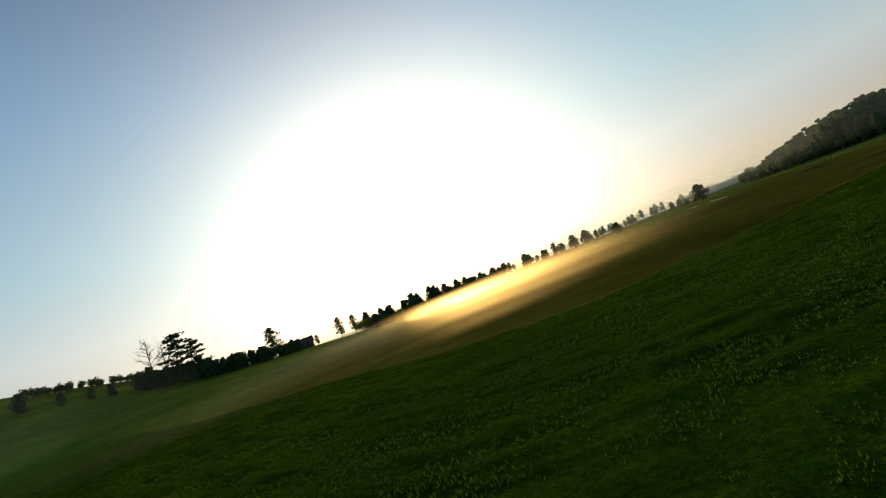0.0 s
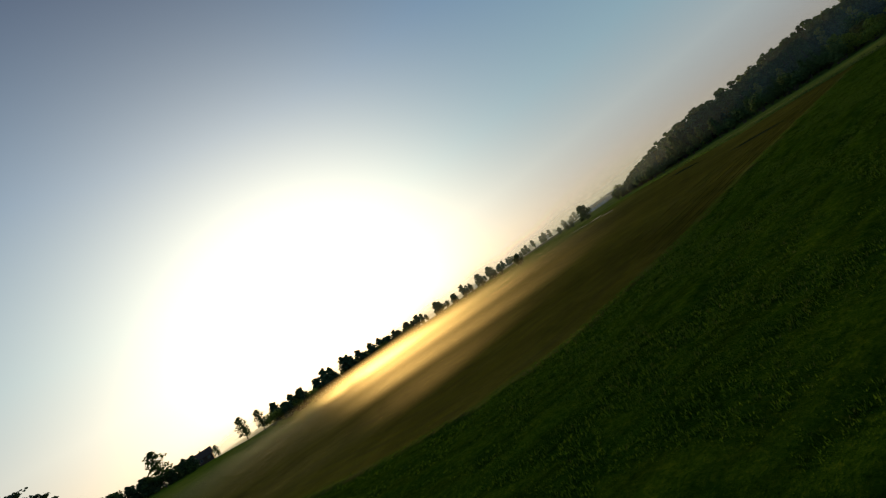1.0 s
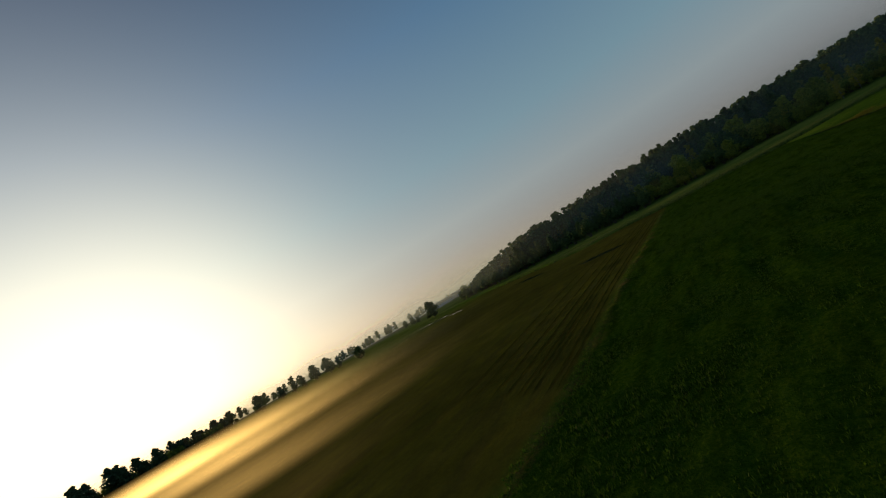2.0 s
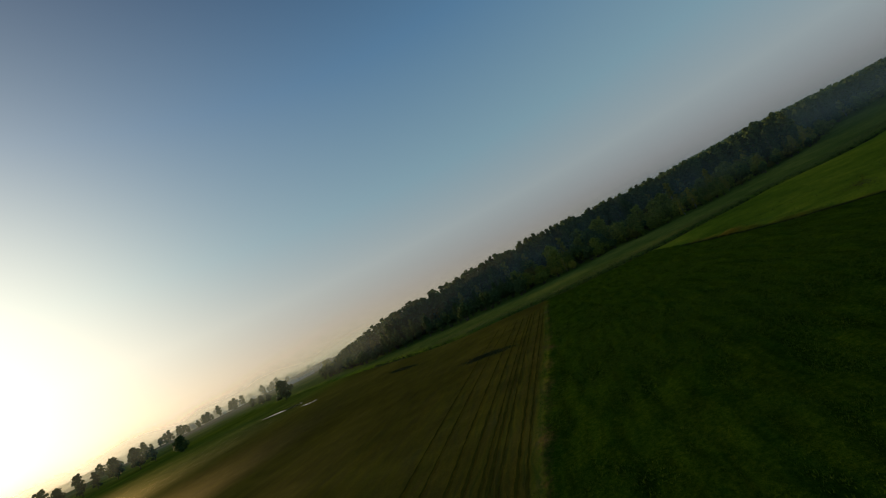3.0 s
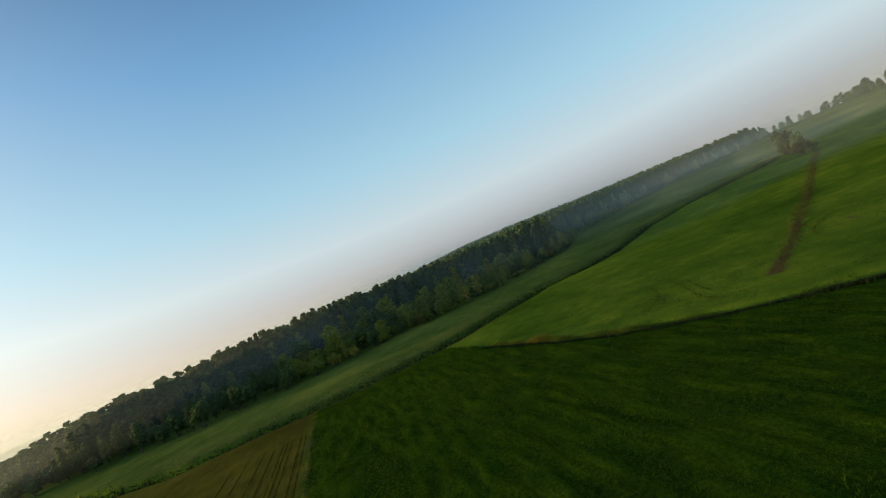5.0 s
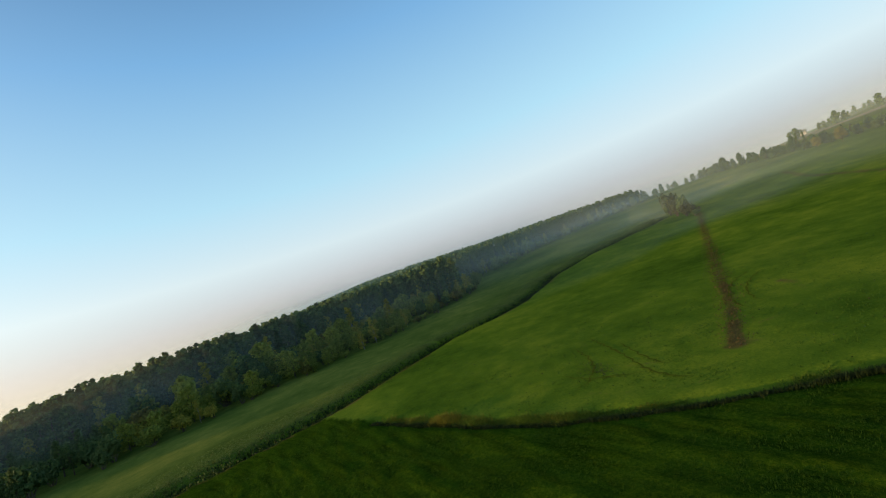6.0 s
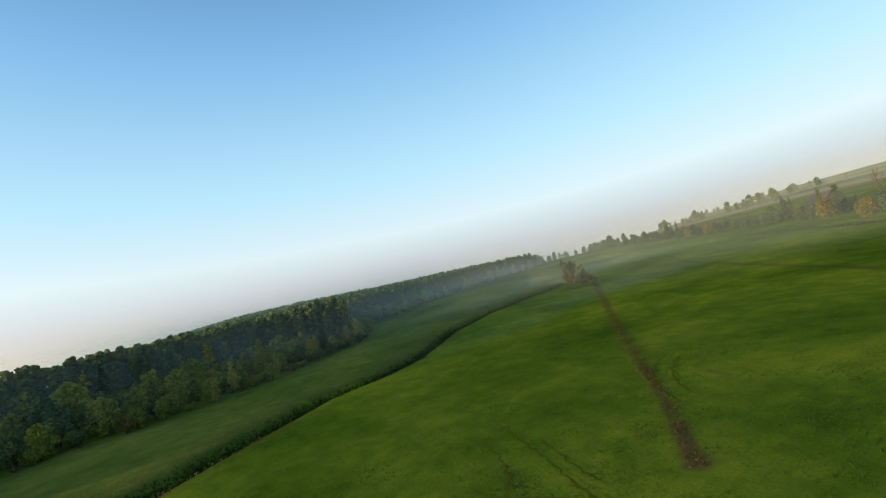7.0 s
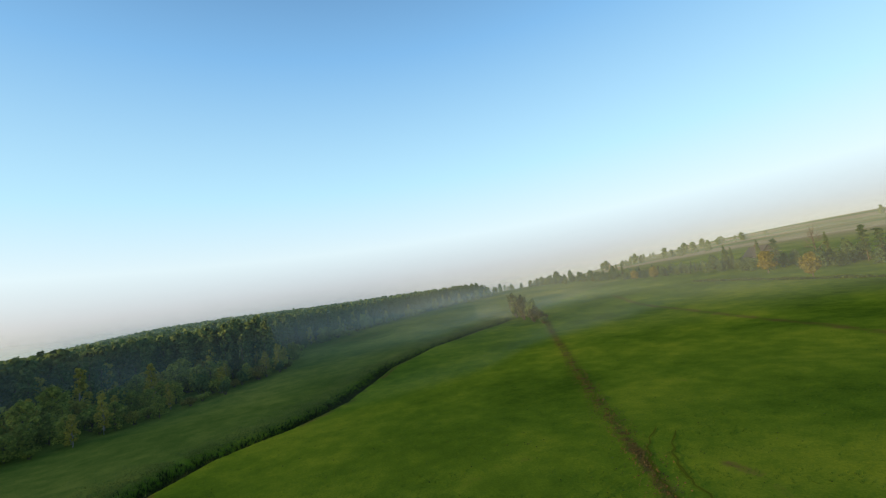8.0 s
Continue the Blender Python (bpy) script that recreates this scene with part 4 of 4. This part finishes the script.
def house(x, y, turn, length, width, eaves, ridge, wall_mat, roof_mat, windows, label, category="house", name="house"):
    """A gabled building: walls with gables, an overhanging roof of real thickness, framed windows."""
    top = new(name)
    hl, hw = length / 2, width / 2

    def walls(bm):
        box(bm, -hl, hl, -hw, hw, -1.0, eaves)
        for sx in (-hl, hl - 0.25):
            a = [bm.verts.new(p) for p in ((sx, -hw, eaves), (sx, hw, eaves), (sx, 0, ridge))]
            b = [bm.verts.new(p) for p in ((sx + 0.25, -hw, eaves), (sx + 0.25, hw, eaves), (sx + 0.25, 0, ridge))]
            bm.faces.new(a[::-1]), bm.faces.new(b)
            for i in range(3):
                j = (i + 1) % 3
                bm.faces.new((a[i], a[j], b[j], b[i]))

    def roof(bm):
        over, thick = 0.5, 0.22
        slope = (ridge - eaves) / hw
        for sgn in (-1, 1):
            e = (hw + over) * sgn
            ze = eaves - over * slope
            lo = [(-hl - over, e, ze), (hl + over, e, ze), (hl + over, 0, ridge), (-hl - over, 0, ridge)]
            a = [bm.verts.new((p[0], p[1], p[2] + 0.02)) for p in lo]
            b = [bm.verts.new((p[0], p[1], p[2] + thick)) for p in lo]
            bm.faces.new(a), bm.faces.new(b[::-1])
            for i in range(4):
                j = (i + 1) % 4
                bm.faces.new((a[i], b[i], b[j], a[j]))

    built("wall", walls, wall_mat, top)
    shell = built("roof", roof, roof_mat, top)
    if category == "house":
        built("chimney", lambda bm: box(bm, hl * 0.3, hl * 0.3 + 0.6, -0.3, 0.3, ridge - 0.6, ridge + 0.9), TILE, shell)
    for k in range(windows):
        wx = -hl + length * (k + 0.5) / windows
        for sgn in (-1, 1):
            yy = sgn * (hw + 0.03)
            fr = built("window", lambda bm: box(bm, wx - 0.6, wx + 0.6, yy - 0.06, yy + 0.06, eaves * 0.42, eaves * 0.42 + 1.3), WHITE, top)
            built("pane", lambda bm: box(bm, wx - 0.48, wx + 0.48, yy - 0.075, yy + 0.075, eaves * 0.42 + 0.12, eaves * 0.42 + 1.18), GLASS, fr)
    top.matrix_world = Matrix.Translation((x, y, float(ground_z(x, y)))) @ Matrix.Rotation(turn, 4, "Z")
    return tagged(top, label, category)


house(258, 398, 0.35, 26, 11, 3.4, 5.4, WHITE, SLATE, 5, "long white farm shed with a grey roof in the mist", "shed", "shed")
house(284, 386, 0.35, 22, 10, 3.2, 5.0, WHITE, SLATE, 4, "long white farm shed with a grey roof in the mist", "shed", "shed")
house(296, 416, 0.35, 30, 12, 3.6, 5.8, PLASTER, SLATE, 6, "long pale farm shed with a dark roof in the mist", "shed", "shed")
house(-93, 261, 0.3, 14, 9, 3.0, 6.0, TILE, TILE, 4, "brown brick farmhouse with tiled roof behind dark trees")
house(199, -204, -0.5, 12, 9, 3.6, 7.8, SLATE, SLATE, 4, "dark grey house with dark roof among dark trees")
house(690, -650, 0.6, 16, 10, 5.0, 8.5, PLASTER, SLATE, 4, "small pale house far off on the hazy slope")
house(590, -760, 0.2, 14, 10, 5.0, 8.5, PLASTER, SLATE, 4, "small pale house far off on the hazy slope")


def far_woods():
    """Bands of woodland far down the valley and on the southern slope."""
    g = np.random.default_rng(81)
    stands = Stand()
    for cx, cy, lx, ly, n in ((150, 620, 260, 25, 60), (420, 760, 220, 40, 60), (560, 560, 90, 30, 26),
                              (430, -420, 80, 16, 20), (520, -640, 130, 18, 22), (250, -800, 120, 14, 16)):
        for _ in range(n):
            stands.add(LITE_FIELD[g.integers(2)], cx + g.uniform(-lx, lx), cy + g.uniform(-ly, ly), g.uniform(0, 6), g.uniform(0.9, 1.6))
    stands.build("far_woods", "distant hedgerows and woods fading in the mist", "woods")


far_woods()
discard(DEEP + LITE + LITE_DARK + LITE_FIELD + LITE_PINES + [LITE_BUSH])

# ---------------------------------------------------------------- puddles
def puddle(x, y, a, b, turn):
    g = np.random.default_rng(int(a * 10))
    ring = []
    for k in range(28):
        ang = 2 * math.pi * k / 28
        r = 1 + 0.22 * math.sin(3 * ang + a) + 0.12 * math.sin(5 * ang) + g.normal() * 0.04
        px, py = math.cos(ang) * a * r, math.sin(ang) * b * r
        ring.append((px * math.cos(turn) - py * math.sin(turn), px * math.sin(turn) + py * math.cos(turn)))
    zs = max(float(ground_z(x + u, y + v)) for u, v in ring) + 0.04
    ob = new("puddle", mesh_of("puddle", [(x + u, y + v, zs) for u, v in ring], [tuple(range(28))], WATER))
    tagged(ob, "shallow puddle in the stubble reflecting pale sky", "puddle", "puddles")


puddle(95.5, 153, 8.0, 1.0, 1.75)
puddle(91, 133, 3.0, 0.5, 1.7)


# ---------------------------------------------------------------- grass, weeds and dry banks
def sprays(name, x, y, lift, size, leaf, label, category, seed, upright=0.4):
    g = np.random.default_rng(seed)
    z = ground_z(x, y) + lift
    c = np.stack([x, y, z], -1)
    n = g.normal(size=c.shape)
    n[:, 2] = np.abs(n[:, 2]) * upright
    ob = new(name, quads_mesh(name, c, n, size, g, leaf))
    return tagged(ob, label, category, kind="stuff")


def along_line(line, n, g):
    p = np.array(line, float)
    d = np.diff(p, axis=0)
    length = np.hypot(d[:, 0], d[:, 1])
    k = g.choice(len(d), n, p=length / length.sum())
    s = g.uniform(0, 1, n)
    nrm = np.stack([-d[k, 1], d[k, 0]], -1) / length[k][:, None]
    return p[k, 0] + d[k, 0] * s, p[k, 1] + d[k, 1] * s, nrm


def tufts(x, y, g, name="grass_tufts", leaf="grass", low=0.03, high=0.085, label="short uneven tufts of field grass", category="grass", broad=1.0):
    """Tufts of grass or weeds, five splayed blades each."""
    n, blades = len(x), 4
    z = ground_z(x, y)
    v = np.empty((n, blades, 3, 3))
    tall = g.uniform(low, high, n) * (1 + 0.35 * wavy(x * 5, y * 5))
    for b in range(blades):
        a = g.uniform(0, 2 * math.pi, n)
        w = g.uniform(0.012, 0.028, n) * broad
        r = g.uniform(0.0, 0.12, n)
        cx, cy = x + np.cos(a) * r, y + np.sin(a) * r
        v[:, b, 0] = np.stack([cx - np.sin(a) * w, cy + np.cos(a) * w, z - 0.03], -1)
        v[:, b, 1] = np.stack([cx + np.sin(a) * w, cy - np.cos(a) * w, z - 0.03], -1)
        lean_out = g.uniform(0.1, 0.9, n) * tall
        v[:, b, 2] = np.stack([cx + np.cos(a) * lean_out, cy + np.sin(a) * lean_out, z + tall], -1)
    f = np.arange(n * blades * 3)
    me = bpy.data.meshes.new(name)
    me.vertices.add(len(f)), me.loops.add(len(f)), me.polygons.add(len(f) // 3)
    me.vertices.foreach_set("co", v.ravel())
    me.loops.foreach_set("vertex_index", f.astype(np.int32))
    me.polygons.foreach_set("loop_start", (np.arange(len(f) // 3) * 3).astype(np.int32))
    me.update(calc_edges=True)
    me.materials.append(LEAF[leaf])
    tagged(new(name, me), label, category, kind="stuff")


def ground_cover():
    g = np.random.default_rng(90)
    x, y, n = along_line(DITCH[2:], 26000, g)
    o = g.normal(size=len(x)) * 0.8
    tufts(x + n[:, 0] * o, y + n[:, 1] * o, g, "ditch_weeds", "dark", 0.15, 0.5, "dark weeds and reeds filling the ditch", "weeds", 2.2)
    x, y, n = along_line(DITCH[2:], 24000, g)
    o = g.normal(size=len(x)) * 1.1
    keep = wavy(x * 4, y * 4) + g.normal(size=len(x)) * 0.2 > 0.15
    x, y = (x + n[:, 0] * o)[keep], (y + n[:, 1] * o)[keep]
    mound = np.clip(0.45 + 0.7 * wavy(x * 3 + 5, y * 3), 0.12, 1.2)        # low here, bushy there
    sprays("ditch_scrub", x, y, g.uniform(0.05, 1.0, len(x)) * mound, g.uniform(0.08, 0.24, len(x)), LEAF["ditch"],
           "patches of low green scrub in the ditch", "weeds", 91)
    x, y, n = along_line(HEDGE[:-1], 26000, g)
    run = smooth(84, 95, x)                                   # rank and tall near the ditch, broken further on
    some = run * smooth(112, 106, x) + 0.5 * wavy(x * 9, y * 9) + g.normal(size=len(x)) * 0.25 > 0.5
    x, y, n = x[some], y[some], n[some]
    o = g.normal(size=len(x)) * 0.3 + 0.22
    px, py = x + n[:, 0] * o, y + n[:, 1] * o
    gold = wavy(x * 11, y * 11) + 0.7 * smooth(99, 105, x) + g.normal(size=len(x)) * 0.5 > 1.45
    rank = (0.45 + 0.55 * smooth(91, 97, x)) * (0.75 + 0.5 * wavy(x * 14, y * 14))
    rank = np.clip(rank, 0.25, 1.3)
    tufts(px[gold], py[gold], g, "dry_bank_grass", "straw", 0.13 * rank[gold], 0.45 * rank[gold], "dry straw-coloured grass along a field bank", "grass", 1.5)
    tufts(px[~gold], py[~gold], g, "green_bank_grass", "bank", 0.1 * rank[~gold], 0.42 * rank[~gold], "rank olive green grass along a field bank", "grass", 1.5)
    # near-black tufts draw the bank's shadow on its near side
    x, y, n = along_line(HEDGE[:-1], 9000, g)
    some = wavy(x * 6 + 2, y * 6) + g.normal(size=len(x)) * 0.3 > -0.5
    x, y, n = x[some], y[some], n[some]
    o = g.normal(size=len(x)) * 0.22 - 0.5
    tufts(x + n[:, 0] * o, y + n[:, 1] * o, g, "dark_bank_weeds", "dark", 0.08, 0.3, "near-black weeds standing in for the shadow along a field bank", "weeds", 1.6)
    x, y, n = along_line(FARLINE[1:], 5000, g)
    o = g.normal(size=len(x)) * 0.4
    sprays("far_hedge", x + n[:, 0] * o, y + n[:, 1] * o, g.uniform(0.0, 0.8, len(x)) * (0.4 + 0.6 * np.abs(np.sin(x * 0.21))), g.uniform(0.25, 0.5, len(x)), LEAF["ditch"],
           "low dark weedy strip between far fields", "weeds", 96)
    path = [(11, 0), (12, 14), (18, 22), (32, 33), (60, 36), (85, 28)]
    k = 640000
    x, y = g.uniform(-35, 118, k), g.uniform(-10, 72, k)
    d, _ = seg_dist(x, y, path)
    b, side = seg_dist(x, y, BOUNDARY)
    h, hs = seg_dist(x, y, HEDGE)
    keep = (d < 60) & (hs < 0) & ~((side > 0) & (b > 0.5)) & (g.uniform(size=k) < (1 - d / 60) ** 1.3) & (wavy(x * 7, y * 7) + g.normal(size=k) > -0.5)
    x, y = x[keep], y[keep]
    tufts(x, y, g)
    k = 130000
    x, y = g.uniform(70, 150, k), g.uniform(-45, 44, k)
    d, _ = seg_dist(x, y, [(62, 36), (85, 29), (95, 20)])
    h, hs = seg_dist(x, y, HEDGE)
    q, qs = seg_dist(x, y, DITCH)
    ds, _ = seg_dist(x, y, STRIPE)
    keep = (hs > 0) & (h > 0.8) & (qs < 0) & (q > 3) & (ds > 1.5) & (g.uniform(size=k) < np.maximum(0, 1 - d / 75) ** 1.3) & (wavy(x * 6, y * 6) + g.normal(size=k) > 0)
    x, y = x[keep], y[keep]
    tufts(x, y, g, "meadow_tufts", "meadow", 0.03, 0.1, "short tufts of bright field grass", "grass", 1.2)
    x, y, n = along_line(STRIPE, 7000, g)
    o = g.normal(size=len(x)) * 0.65
    sprays("earth_clods", x + n[:, 0] * o, y + n[:, 1] * o, g.uniform(0.0, 0.1, len(x)), g.uniform(0.03, 0.11, len(x)), LEAF["clod"],
           "brown clods of turned earth along a track", "soil", 97, 1.0)
    x, y = g.uniform(84, 190, 5200), g.uniform(-70, 44, 5200)
    d1, s1 = seg_dist(x, y, HEDGE)
    d2, s2 = seg_dist(x, y, DITCH)
    ok = (s1 > 0) & (d1 > 1.5) & (s2 < 0) & (d2 > 4) & (wavy(x * 2, y * 2) + g.normal(size=len(x)) > 0.4)
    x, y = x[ok], y[ok]
    sprays("field_weeds", x, y, g.uniform(0.0, 0.06, len(x)), g.uniform(0.04, 0.13, len(x)), LEAF["dark"], "scattered dark weeds in the green field", "weeds", 98, 1.2)
    x, y = 100.8 + g.normal(size=150) * 1.3, 21.6 + g.normal(size=150) * 0.5
    tufts(x, y, g, "weed_patch", "reed", 0.04, 0.12, "patch of dark weeds in the green field", "weeds", 1.6)
    x, y, n = along_line(DITCH[3:], 30000, g)
    o = 1.6 + np.abs(g.normal(size=len(x))) * 4.0
    tufts(x + n[:, 0] * o, y + n[:, 1] * o, g, "meadow_herbs", "herb", 0.04, 0.14, "grey-green rough herbs of the wet meadow", "grass", 1.8)


ground_cover()


def wheel_track(line, width, label, mat, wander=0.12):
    """A shallow rut pressed into the young crop, laid as a thin strip that follows the ground."""
    pts = [(x + wander * math.sin(i * 1.7), y + wander * math.cos(i * 2.3)) for i, (x, y, _, _) in enumerate(along(line, 0.7))]
    verts, faces = [], []
    for i, (x, y) in enumerate(pts):
        a, b = pts[max(i - 1, 0)], pts[min(i + 1, len(pts) - 1)]
        d = math.hypot(b[0] - a[0], b[1] - a[1]) or 1
        w = width * 0.5 * (1 + 0.45 * math.sin(i * 0.9) * math.sin(i * 0.37)) * min(1, i / 4, (len(pts) - 1 - i) / 4)
        nx, ny = -(b[1] - a[1]) / d * w, (b[0] - a[0]) / d * w
        for sgn in (-1, 1):
            px, py = x + nx * sgn, y + ny * sgn
            verts.append((px, py, float(ground_z(px, py)) + 0.05))
        if i:
            k = 2 * i
            faces.append((k - 2, k - 1, k + 1, k))
    ob = new("wheel_track", mesh_of("wheel_track", verts, faces, mat, True))
    tagged(ob, label, "track", kind="structure")


RUT = plain("pressed_earth", (0.045, 0.06, 0.005), (0.1, 0.115, 0.012), 1.2, 0.95, 0.6)


ROW = plain("drilled_earth", (0.025, 0.028, 0.003), (0.065, 0.062, 0.008), 1.2, 1.0, 0.6)
for dull in (RUT, ROW):
    dull.node_tree.nodes["Principled BSDF"].inputs["Specular IOR Level"].default_value = 0.0


def arc(cx, cy, r, a0, a1):
    return [(cx + r * math.cos(radians(a0 + (a1 - a0) * k / 14)), cy + r * math.sin(radians(a0 + (a1 - a0) * k / 14))) for k in range(15)]


for line in ([(112, 17.2), (107.2, 17.7), (101.3, 18.4), (97.4, 19.1), (95.4, 19.3), (92.8, 19.0), (90.5, 17.8)],
             [(105.6, 16.6), (99.9, 17.6), (96.8, 17.9), (95.1, 17.6)],
             [(102.7, 24.6), (99.2, 23.3), (97.1, 21.2), (95.4, 19.4)],
             [(109.9, 20.0), (105.0, 20.5), (101.4, 21.5), (98.6, 23.4), (97.3, 25.8)],
             arc(95, -14, 20, 20, 75), arc(95, -14, 18.2, 22, 72)):
    wheel_track(line, 0.17, "dark curved wheel rut in the green field", RUT)
for off in (0.7, 1.3, 2.4, 3.0, 3.5, 4.6, 5.9, 7.8, 9.5):
    wheel_track([(30, 36.5 + off), (48, 44.6 + off), (80.6 - off * 0.3, 58.2 + off), (101 - off * 0.4, 67 + off * 0.9)], 0.16 + 0.04 * math.sin(off * 7), "dark drill row in the stubble beside the field edge", ROW, 0.03)


def weedy_patch(x, y, a, b, turn, n, seed):
    """A patch of dark weeds in streaks along the drill rows."""
    g = np.random.default_rng(seed)
    u = g.normal(size=n) * a * 0.5
    v = np.round(g.normal(size=n) * b * 0.5 / 0.35) * 0.35 + g.normal(size=n) * 0.08
    px, py = x + u * math.cos(turn) - v * math.sin(turn), y + u * math.sin(turn) + v * math.cos(turn)
    tufts(px, py, g, "weedy_patch", "dark", 0.04, 0.13, "patch of dark weeds between the stubble rows", "weeds", 1.5)


weedy_patch(76.2, 66.3, 3.6, 1.3, 1.5, 2600, 5)
weedy_patch(90.5, 97, 5.0, 1.0, 1.3, 1500, 6)
